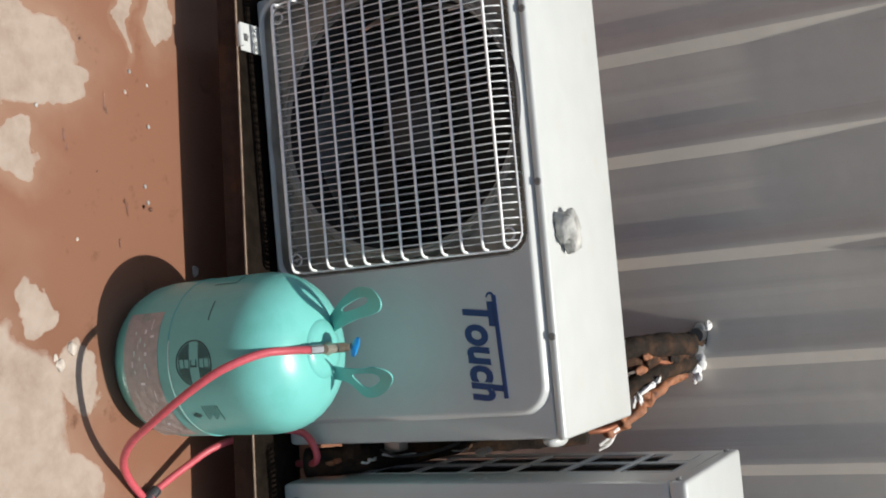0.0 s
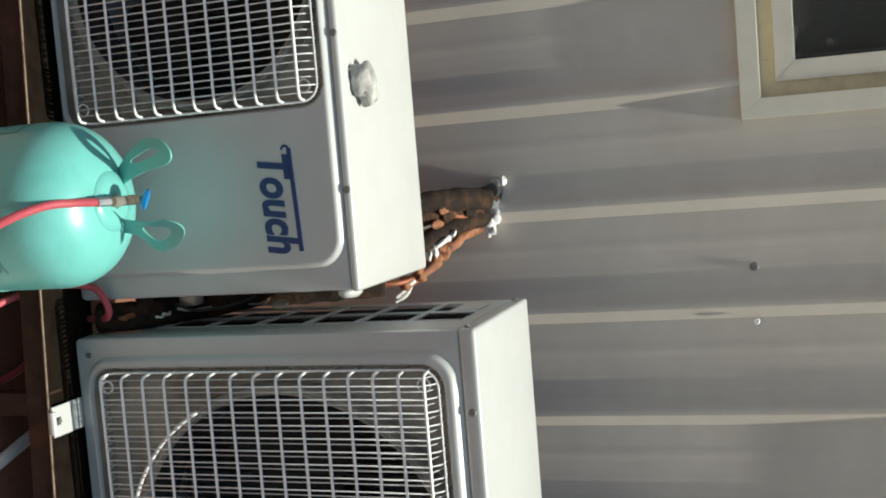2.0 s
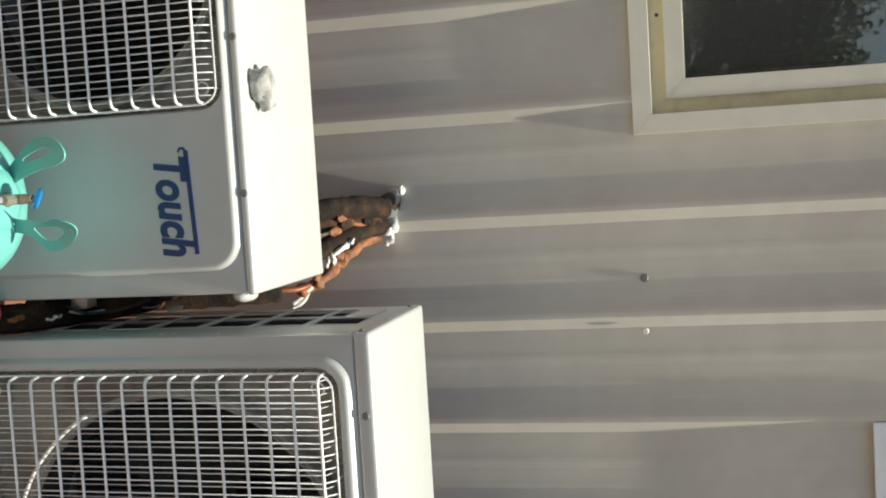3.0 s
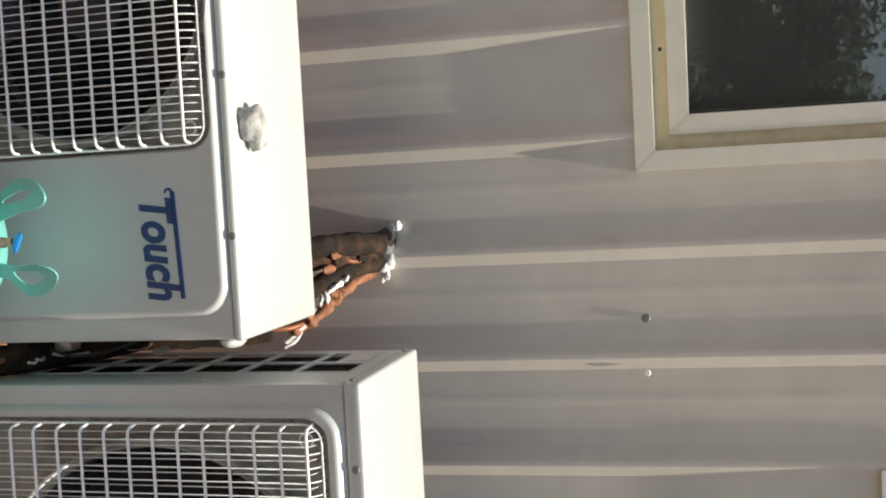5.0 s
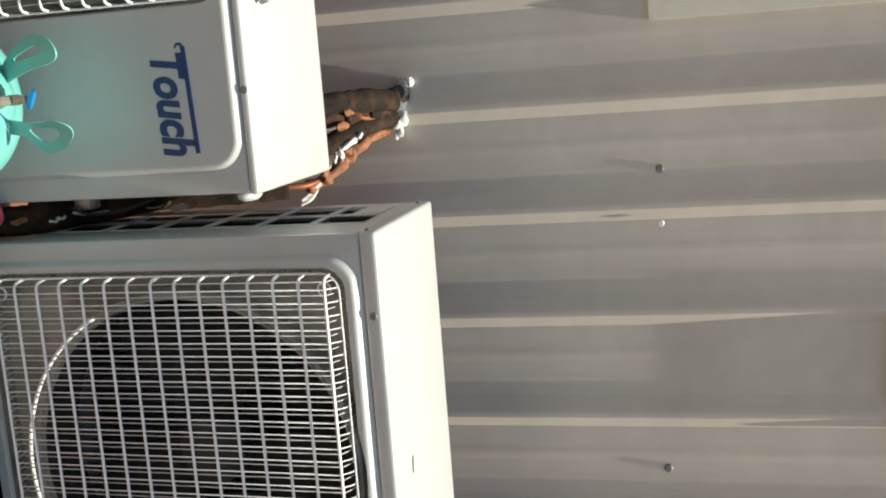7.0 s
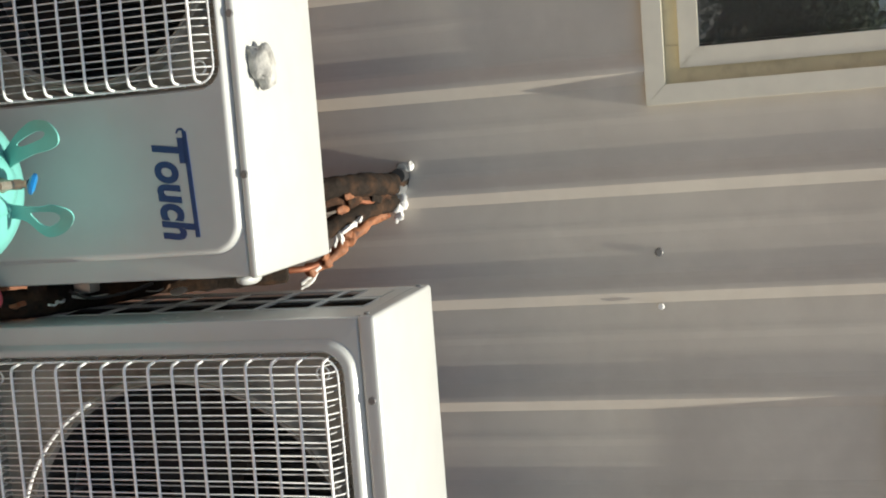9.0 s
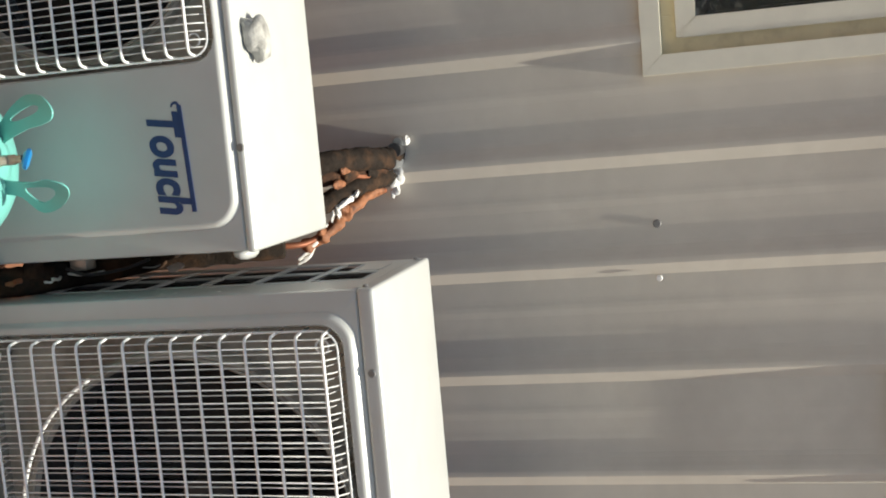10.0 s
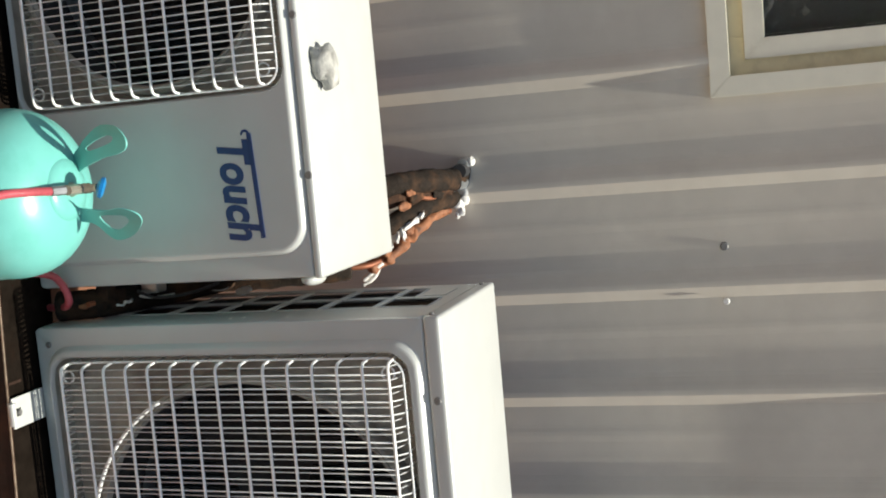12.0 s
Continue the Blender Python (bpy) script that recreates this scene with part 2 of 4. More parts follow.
def thing(name, label, category, group="", at=None, kind=""):
    e = new(name)
    e.empty_display_size = 0.05
    if at:
        e.location = at
    return tagged(e, label, category, group, kind)


def add_box(bm, x0, x1, y0, y1, z0, z1, bevel=0.0, seg=2):
    r = bmesh.ops.create_cube(bm, size=1.0)
    bmesh.ops.scale(bm, vec=(x1 - x0, y1 - y0, z1 - z0), verts=r["verts"])
    bmesh.ops.translate(bm, vec=((x0 + x1) / 2, (y0 + y1) / 2, (z0 + z1) / 2), verts=r["verts"])
    if bevel:
        es = list({e for v in r["verts"] for e in v.link_edges})
        bmesh.ops.bevel(bm, geom=es, offset=bevel, segments=seg, affect="EDGES", profile=0.6)
    return bm


def box(*a, **k):
    return add_box(bmesh.new(), *a, **k)


def smooth_path(pts, n=8, closed=False):
    """Catmull-Rom through the points."""
    pts = [Vector(p) for p in pts]
    out = []
    k = len(pts)
    for i in range(k if closed else k - 1):
        if closed:
            a, b, c, d = (pts[(i + j) % k] for j in (-1, 0, 1, 2))
        else:
            a, b, c, d = pts[max(i - 1, 0)], pts[i], pts[i + 1], pts[min(i + 2, k - 1)]
        for j in range(n):
            t = j / n
            out.append(0.5 * ((2 * b) + (c - a) * t + (2 * a - 5 * b + 4 * c - d) * t * t + (3 * b - a - 3 * c + d) * t ** 3))
    if not closed:
        out.append(pts[-1])
    return out


def add_tube(bm, pts, r, sides=8, closed=False, wobble=0.0, seed=0):
    rnd = random.Random(seed)
    pts = [Vector(p) for p in pts]
    k = len(pts)
    rings = []
    ref = None
    for i, p in enumerate(pts):
        a = pts[(i - 1) % k] if closed or i else pts[0]
        b = pts[(i + 1) % k] if closed or i < k - 1 else pts[-1]
        d = (b - a).normalized()
        if ref is None:
            ref = d.orthogonal().normalized()
        ref = (ref - d * ref.dot(d))
        ref = ref.normalized() if ref.length > 1e-6 else d.orthogonal().normalized()
        up = d.cross(ref)
        rr = r[i] if isinstance(r, (list, tuple)) else r
        rr *= 1 + wobble * (rnd.random() - 0.5)
        rings.append([bm.verts.new(p + rr * (math.cos(t) * ref + math.sin(t) * up)) for t in (2 * math.pi * j / sides for j in range(sides))])
    for i in range(k if closed else k - 1):
        a, b = rings[i], rings[(i + 1) % k]
        for j in range(sides):
            bm.faces.new((a[j], a[(j + 1) % sides], b[(j + 1) % sides], b[j]))
    if not closed:
        bm.faces.new(rings[0])
        bm.faces.new(rings[-1])
    return bm


def tube(pts, r, sides=8, closed=False, wobble=0.0, seed=0):
    return add_tube(bmesh.new(), pts, r, sides, closed, wobble, seed)


def lathe(profile, sides=48, centre=(0, 0, 0)):
    """A body of revolution round z from (radius, z) pairs."""
    bm = bmesh.new()
    c = Vector(centre)
    rings = []
    for r, z in profile:
        if r < 1e-6:
            rings.append([bm.verts.new(c + Vector((0, 0, z)))])
        else:
            rings.append([bm.verts.new(c + Vector((r * math.cos(t), r * math.sin(t), z))) for t in (2 * math.pi * j / sides for j in range(sides))])
    for a, b in zip(rings, rings[1:]):
        for j in range(sides):
            k = (j + 1) % sides
            if len(a) == 1 and len(b) == 1:
                continue
            if len(a) == 1:
                bm.faces.new((a[0], b[j], b[k]))
            elif len(b) == 1:
                bm.faces.new((a[j], a[k], b[0]))
            else:
                bm.faces.new((a[j], a[k], b[k], b[j]))
    return bm


def turned(bm, m):
    bmesh.ops.transform(bm, matrix=m, verts=bm.verts)
    return bm


def disc(r, h, at, axis="Y", sides=12):
    """A low round head with a chamfer, its face towards -axis."""
    bm = lathe([(0, h), (r * 0.75, h), (r, h * 0.5), (r, 0), (0, 0)], sides)
    rot = {"Y": Matrix.Rotation(radians(90), 4, "X"), "X": Matrix.Rotation(radians(-90), 4, "Y"), "Z": Matrix.Identity(4)}[axis]
    return turned(bm, Matrix.Translation(at) @ rot)


def lump(r, at, squash=(1, 1, 1), seed=0, rough=0.35, sub=3):
    bm = bmesh.new()
    bmesh.ops.create_icosphere(bm, subdivisions=sub, radius=1.0)
    off = Vector((seed * 3.7, seed * 1.3, seed * 2.1))
    for v in bm.verts:
        d = 1 + rough * (noise.noise(v.co * 1.3 + off) + 0.5 * noise.noise(v.co * 3.1 + off) + 0.25 * noise.noise(v.co * 7 + off))
        v.co = Vector(at) + Vector(v.co[i] * d * r * squash[i] for i in range(3))
    return bm


def crumple(bm, amount, scale, seed=0):
    """Torn, creased relief on a soft thing."""
    off = Vector((seed * 5.1, seed * 2.3, seed * 7.7))
    for v in bm.verts:
        v.co += amount * noise.noise_vector(v.co * scale + off) + 0.5 * amount * noise.noise_vector(v.co * scale * 2.7 + off)
    return bm


def plate_with_holes(us, vs, holes, thick, place):
    """A sheet on a grid of us x vs cells, without the cells in holes; place(u, v, w) gives the point."""
    bm = bmesh.new()
    cache = {}

    def vert(i, j, k):
        if (i, j, k) not in cache:
            cache[i, j, k] = bm.verts.new(place(us[i], vs[j], thick * k))
        return cache[i, j, k]
    solid = {(i, j) for i in range(len(us) - 1) for j in range(len(vs) - 1)} - set(holes)
    for i, j in solid:
        for k in (0, 1):
            bm.faces.new([vert(i + a, j + b, k) for a, b in ((0, 0), (1, 0), (1, 1), (0, 1))])
        for di, dj, e in ((-1, 0, ((0, 0), (0, 1))), (1, 0, ((1, 0), (1, 1))), (0, -1, ((0, 0), (1, 0))), (0, 1, ((0, 1), (1, 1)))):
            if (i + di, j + dj) not in solid:
                (a, b), (c, d) = e
                bm.faces.new((vert(i + a, j + b, 0), vert(i + c, j + d, 0), vert(i + c, j + d, 1), vert(i + a, j + b, 1)))
    return bm


def letters(text, size, mat, name, parent, m, depth=0.0006, shear=0.0, weight=0.0, label=""):
    """Raised lettering as a mesh."""
    cu = bpy.data.curves.new(name, "FONT")
    cu.body, cu.size, cu.extrude, cu.shear, cu.offset = text, size, depth, shear, weight
    tmp = bpy.data.objects.new(name, cu)
    scene.collection.objects.link(tmp)
    me = bpy.data.meshes.new_from_object(tmp.evaluated_get(bpy.context.evaluated_depsgraph_get()))
    bpy.data.objects.remove(tmp)
    me.transform(m)
    me.materials.clear()
    me.materials.append(mat)
    ob = new(name, me)
    ob.parent = parent
    if label:
        ob["label"] = label
    return ob

# ---------------------------------------------------------------- ground
bm = bmesh.new()
xs = [-400, -60, -12, -4] + [-2.5 + 0.05 * i for i in range(101)] + [4, 12, 60, 400]
ys = [-400, -60, -12, -4] + [-3 + 0.05 * i for i in range(67)] + [1, 12, 60, 400]
def swell(x, y):
    """Slight unevenness that dies out away from the units."""
    fade = max(0.0, min(1.0, (2.4 - abs(x)) / 0.9)) * max(0.0, min(1.0, (y + 2.9) / 0.9))
    return 0.004 * fade * noise.noise((x * 2.2, y * 2.2, 0))


grid = [[bm.verts.new((x, y, GROUND + swell(x, y))) for y in ys] for x in xs]
for i in range(len(xs) - 1):
    for j in range(len(ys) - 1):
        bm.faces.new((grid[i][j], grid[i + 1][j], grid[i + 1][j + 1], grid[i][j + 1]))
tagged(obj("ground", bm, M_GROUND, smooth="all"), "pinkish concrete ground, partly wet with dry pale patches", "ground", kind="structure")

# ---------------------------------------------------------------- wall of ribbed metal sheets
RIB0, PITCH = -0.073, 0.2380
WALL_TOP = 2.9
WX0, WX1, WZ0, WZ1 = -1.22, -0.262, 1.171, 2.25         # window opening
wall = thing("wall_north", "grey ribbed metal siding wall with vertical ribs", "wall", kind="structure")
# core behind the sheets, open at the window
us = [-5.2, WX0, WX1, 5.2]
vs = [GROUND - 0.1, WZ0, WZ1, WALL_TOP]
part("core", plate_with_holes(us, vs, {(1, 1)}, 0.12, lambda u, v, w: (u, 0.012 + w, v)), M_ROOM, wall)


def rib_profile(i0, count):
    """x and depth of the sheet's section: broad ribs with two shallow ones between."""
    pts = []
    for k in range(i0, i0 + count):
        c = RIB0 + k * PITCH
        pts += [(c - 0.050, 0.0), (c - 0.040, -0.0025), (c - 0.030, -0.0085), (c - 0.021, -0.0150), (c - 0.013, -0.0190), (c - 0.006, -0.020), (c - 0.001, -0.020), (c + 0.025, 0.0)]
        for f in (0.37, 0.63):
            q = c + PITCH * f
            pts += [(q - 0.020, 0.0), (q - 0.012, -0.0003), (q - 0.004, -0.0009), (q + 0.005, -0.0010), (q + 0.020, 0.0)]
    return pts


def siding_sheet(i0, count):
    pts = rib_profile(i0, count)
    pts = pts + [(RIB0 + (i0 + count) * PITCH - 0.0502, 0.0)]
    # cut at the window's sides
    full = []
    for (xa, ya), (xb, yb) in zip(pts, pts[1:]):
        full.append((xa, ya))
        for c in (WX0, WX1):
            if xa < c < xb:
                full.append((c, ya + (yb - ya) * (c - xa) / (xb - xa)))
    full.append(pts[-1])
    zs = [GROUND, 0.5, WZ0, 1.7, WZ1, WALL_TOP]
    bm = bmesh.new()
    front = [[bm.verts.new((x, y, z)) for z in zs] for x, y in full]
    back = [[bm.verts.new((x, y + 0.0025, z)) for z in zs] for x, y in full]
    for i in range(len(full) - 1):
        mid = (full[i][0] + full[i + 1][0]) / 2
        for j in range(len(zs) - 1):
            if WX0 < mid < WX1 and WZ0 <= zs[j] < WZ1:
                continue
            for g in (front, back):
                bm.faces.new((g[i][j], g[i + 1][j], g[i + 1][j + 1], g[i][j + 1]))
    for g in (0, -1):
        for j in range(len(zs) - 1):
            bm.faces.new((front[g][j], front[g][j + 1], back[g][j + 1], back[g][j]))
    return bm


for k in range(-21, 21, 4):
    part("siding_sheet", siding_sheet(k, 4), M_SIDING, wall)
part("cap_flashing", box(-5.2, 5.2, -0.012, 0.14, WALL_TOP, WALL_TOP + 0.05, bevel=0.006), M_SIDING, wall)
# side and rear of the building
for nm, b in (("wall_east", (5.08, 5.2, 0.14, 5, GROUND, WALL_TOP)), ("wall_west", (-5.2, -5.08, 0.14, 5, GROUND, WALL_TOP)), ("wall_rear", (-5.2, 5.2, 5, 5.12, GROUND, WALL_TOP))):
    tagged(obj(nm, box(*b), M_SIDING), "plain grey metal wall of the shed", "wall", kind="structure")
tagged(obj("roof", box(-5.2, 5.2, 0.01, 5.2, WALL_TOP + 0.055, WALL_TOP + 0.12), M_SIDING), "low flat metal roof of the shed", "roof", kind="structure")
# unseen wall added as a dark backdrop to the pane
tagged(obj("partition_wall", box(-2.4, 2.4, 1.6, 1.7, GROUND, WALL_TOP - 0.01), M_ROOM), "added inner wall, darkened to stand for the unlit room", "wall", kind="structure")

# rivets and screw heads on the sheets
for x, z, r, mt, look_of in ((0.079, 1.154, 0.0095, M_SCREW, "small grey screw head in the metal siding"), (0.197, 1.152, 0.0075, M_TAPE, "small pale screw cap in the metal siding"), (0.764, 1.144, 0.0100, M_SCREW, "small grey screw head in the metal siding")):
    y = -0.012 if mt is M_TAPE else 0.0
    tagged(obj("wall_screw", disc(r, 0.006, (x, y, z)), mt, smooth=True), look_of, "screw", "wall screws")

# ---------------------------------------------------------------- window
win = thing("window_1", "cream framed window with dark glass in the siding", "window", kind="structure")


def frame_ring(x0, x1, z0, z1, w, y0, y1, name, mat, bevel=0.003):
    """Four mitred bars round an opening; x0..z1 is the outside."""
    def bar(a, b, c, d):
        bm = bmesh.new()
        lo = [bm.verts.new((p[0], y0, p[1])) for p in (a, b, c, d)]
        hi = [bm.verts.new((p[0], y1, p[1])) for p in (a, b, c, d)]
        bm.faces.new(lo)
        bm.faces.new(hi)
        for i in range(4):
            bm.faces.new((lo[i], lo[(i + 1) % 4], hi[(i + 1) % 4], hi[i]))
        bmesh.ops.bevel(bm, geom=bm.edges[:], offset=bevel, segments=2, affect="EDGES")
        return bm
    o = [(x0, z0), (x1, z0), (x1, z1), (x0, z1)]
    n = [(x0 + w, z0 + w), (x1 - w, z0 + w), (x1 - w, z1 - w), (x0 + w, z1 - w)]
    for i in range(4):
        j = (i + 1) % 4
        part(name, bar(o[i], o[j], n[j], n[i]), mat, win, smooth=True)


OX0, OX1, OZ0, OZ1 = -1.242, -0.239, 1.146, 2.27
frame_ring(OX0, OX1, OZ0, OZ1, 0.0425, -0.0208, 0.0115, "window_trim", M_CREAM, 0.0012)
frame_ring(OX0 + 0.0400, OX1 - 0.0400, OZ0 + 0.0400, OZ1 - 0.0400, 0.037, 0.004, 0.05, "window_frame", M_CREAM_OLD, 0.001)
frame_ring(OX0 + 0.074, OX1 - 0.074, OZ0 + 0.074, OZ1 - 0.074, 0.042, -0.010, 0.046, "sash", M_CREAM, 0.0016)
pane = part("pane", box(OX0 + 0.112, OX1 - 0.112, 0.026, 0.030, OZ0 + 0.112, OZ1 - 0.112), M_PANE, win)
pane.visible_shadow = False
part("weep_hole", disc(0.0045, 0.001, (-0.497, 0.0038, 1.207)), M_DARK, win)

# ---------------------------------------------------------------- sign on the wall
sign = thing("wall_sign", "white metal sign with a red field on the siding", "sign")
part("board", box(0.405, 0.72, -0.026, -0.0175, 1.622, 2.05, bevel=0.002), M_SIGNW, sign)
part("red_field", box(0.450, 0.675, -0.0268, -0.0262, 1.660, 2.01), M_SIGNR, sign, "red printed field")

# ---------------------------------------------------------------- air conditioner outdoor units
def rounded(px, pz, x0, x1, z0, z1, r):
    cx, cz = (x0 + x1) / 2, (z0 + z1) / 2
    qx, qz = abs(px - cx) - (x1 - x0) / 2 + r, abs(pz - cz) - (z1 - z0) / 2 + r
    return math.hypot(max(qx, 0), max(qz, 0)) + min(max(qx, qz), 0) - r


def reach(cx, cz, a, rect, r):
    """How far from (cx, cz) along the angle a the rounded rectangle's edge lies."""
    lo, hi = 0.0, 3.0
    for _ in range(40):
        mid = (lo + hi) / 2
        if rounded(cx + mid * math.cos(a), cz + mid * math.sin(a), *rect, r) < 0:
            lo = mid
        else:
            hi = mid
    return lo


def front_panel(x0, x1, z0, z1, y, fan, grille, emboss, depth_e, lip):
    """Front sheet: a bell-mouthed fan opening, the guard's shallow recess and an embossed border."""
    cx, cz, fr = fan
    angles = {2 * math.pi * k / 144 for k in range(144)}
    for rect in ((x0, x1, z0, z1), emboss):
        for px in rect[:2]:
            for pz in rect[2:]:
                a0 = math.atan2(pz - cz, px - cx) % (2 * math.pi)
                angles |= {(a0 + d * 0.006) % (2 * math.pi) for d in range(-6, 7)}
    angles = sorted(angles)
    e0, e1, f0, f1 = emboss
    inner = [lambda a: (fr - 0.009, y + 0.125), lambda a: (fr - 0.009, y + lip + 0.030), lambda a: (fr - 0.007, y + lip + 0.012), lambda a: (fr - 0.002, y + lip + 0.003), lambda a: (fr + 0.004, y + lip),
             lambda a: (fr + 0.009, y + lip + 0.003), lambda a: (fr + 0.012, y + lip + 0.012), lambda a: (fr + 0.0145, y + 0.046),
             lambda a: (max(reach(cx, cz, a, grille, 0.035), fr + 0.017), y + 0.047),
             lambda a: (max(reach(cx, cz, a, (grille[0] - 0.003, grille[1] + 0.003, grille[2] - 0.003, grille[3] + 0.003), 0.038), fr + 0.018), y + 0.008)]
    rim = (grille[0] - 0.003, grille[1] + 0.003, grille[2] - 0.003, grille[3] + 0.003)
    outer = [lambda a: (max(reach(cx, cz, a, rim, 0.038), fr + 0.018), y + 0.008),
             lambda a: (max(reach(cx, cz, a, (rim[0] - 0.002, rim[1] + 0.002, rim[2] - 0.002, rim[3] + 0.002), 0.039), fr + 0.019), y + 0.0025),
             lambda a: (max(reach(cx, cz, a, (rim[0] - 0.004, rim[1] + 0.004, rim[2] - 0.004, rim[3] + 0.004), 0.040), fr + 0.020), y),
             lambda a: (max(reach(cx, cz, a, (e0 + 0.004, e1 - 0.004, f0 + 0.004, f1 - 0.004), 0.042), fr + 0.021, reach(cx, cz, a, (rim[0] - 0.005, rim[1] + 0.005, rim[2] - 0.005, rim[3] + 0.005), 0.041)), y),
             lambda a: (max(reach(cx, cz, a, (e0, e1, f0, f1), 0.045), reach(cx, cz, a, (rim[0] - 0.006, rim[1] + 0.006, rim[2] - 0.006, rim[3] + 0.006), 0.041)), y),
             lambda a: (reach(cx, cz, a, (e0 - 0.003, e1 + 0.003, f0 - 0.003, f1 + 0.003), 0.048), y + depth_e * 0.2),
             lambda a: (reach(cx, cz, a, (e0 - 0.006, e1 + 0.006, f0 - 0.006, f1 + 0.006), 0.050), y + depth_e * 0.75),
             lambda a: (reach(cx, cz, a, (e0 - 0.009, e1 + 0.009, f0 - 0.009, f1 + 0.009), 0.053), y + depth_e),
             lambda a: (reach(cx, cz, a, (max(e0 - 0.010, x0 + 0.005), min(e1 + 0.010, x1 - 0.005), max(f0 - 0.010, z0 + 0.002), min(f1 + 0.010, z1 - 0.002)), 0.040), y + depth_e),
             lambda a: (reach(cx, cz, a, (x0 + 0.006, x1 - 0.006, z0 + 0.003, z1 - 0.003), 0.006), y + depth_e),
             lambda a: (reach(cx, cz, a, (x0 + 0.0015, x1 - 0.0015, z0 + 0.0008, z1 - 0.0008), 0.008), y + depth_e + 0.002),
             lambda a: (reach(cx, cz, a, (x0, x1, z0, z1), 0.009), y + depth_e + 0.007),
             lambda a: (reach(cx, cz, a, (x0, x1, z0, z1), 0.009), y + depth_e + 0.02)]
    made = []
    for rings in (outer, inner[2:], inner[:3]):
        bm = bmesh.new()
        prev = None
        for f in rings:
            row = []
            for a in angles:
                d, yy = f(a)
                row.append(bm.verts.new((cx + d * math.cos(a), yy, cz + d * math.sin(a))))
            if prev:
                k = len(row)
                for i in range(k):
                    bm.faces.new((prev[i], prev[(i + 1) % k], row[(i + 1) % k], row[i]))
            prev = row
        made.append(bm)
    return made


def fan_guard(unit, x0, x1, zs, ztop, y, step, bulge):
    """Wire guard: heavy level wires whose ends bend back into the panel, with fine upright wires behind them."""
    loop = []
    for qx, qz, a0 in ((x1 - .03, ztop - .03, 0), (x0 + .03, ztop - .03, 90), (x0 + .03, zs[0] + .012, 180), (x1 - .03, zs[0] + .012, 270)):
        loop += [(qx + .03 * math.cos(radians(a0 + 15 * k)), y + .004, qz + .03 * math.sin(radians(a0 + 15 * k))) for k in range(7)]
    g = part("guard_frame", tube(loop, 0.0021, 6, True), M_WIRE, unit, smooth="all")
    mesh = None
    for z in zs:
        if mesh is None:
            f = y - bulge
            w = part("level_wire", tube([(x0 + .001, y + .040, 0), (x0 + .002, y + .004, 0), (x0 + .004, f + .006, 0), (x0 + .008, f + .001, 0), (x0 + .014, f - .001, 0),
                                         (x1 - .014, f - .001, 0), (x1 - .008, f + .001, 0), (x1 - .004, f + .006, 0), (x1 - .002, y + .004, 0), (x1 - .001, y + .040, 0)], 0.0026, 6), M_WIRE, g, smooth="all")
            mesh = w.data
        else:
            w = new("level_wire", mesh)
            w.parent = g
        w.location.z = z
    mesh = None
    n = int(round((x1 - x0) / step))
    for i in range(1, n):
        x = x0 + (x1 - x0) * i / n
        if mesh is None:
            f = y - bulge + 0.0028
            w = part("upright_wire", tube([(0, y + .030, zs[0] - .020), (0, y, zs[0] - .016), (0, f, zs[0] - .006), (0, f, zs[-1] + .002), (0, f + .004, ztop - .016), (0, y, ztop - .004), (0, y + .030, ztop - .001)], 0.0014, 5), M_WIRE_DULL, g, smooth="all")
            mesh = w.data
        else:
            w = new("upright_wire", mesh)
            w.parent = g
        w.location.x = x
    mesh = None
    for i in range(n):
        x = x0 + (x1 - x0) * (i + 0.45) / n
        if mesh is None:
            f = y - bulge + 0.0075
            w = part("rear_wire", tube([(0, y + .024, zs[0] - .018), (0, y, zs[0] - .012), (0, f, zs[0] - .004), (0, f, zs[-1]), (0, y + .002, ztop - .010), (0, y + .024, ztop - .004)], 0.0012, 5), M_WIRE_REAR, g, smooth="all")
            mesh = w.data
        else:
            w = new("rear_wire", mesh)
            w.parent = g
        w.location.x = x
    return g


def fan_blade(cx, cz, r, y, a0):
    bm = bmesh.new()
    rows = []
    for i in range(7):
        t = i / 6
        rad = 0.06 + (r - 0.075) * t
        row = []
        for j in range(7):
            q = j / 6
            a = a0 + q * (1.25 - 0.25 * t) + 0.25 * t
            row.append(bm.verts.new((cx + rad * math.cos(a), y + 0.05 * (0.5 - q) + 0.01 * math.sin(q * 3.1), cz + rad * math.sin(a))))
        rows.append(row)
    for p, q in zip(rows, rows[1:]):
        for j in range(6):
            bm.faces.new((p[j], p[j + 1], q[j + 1], q[j]))
    bmesh.ops.solidify(bm, geom=bm.faces[:], thickness=0.003)
    return bm


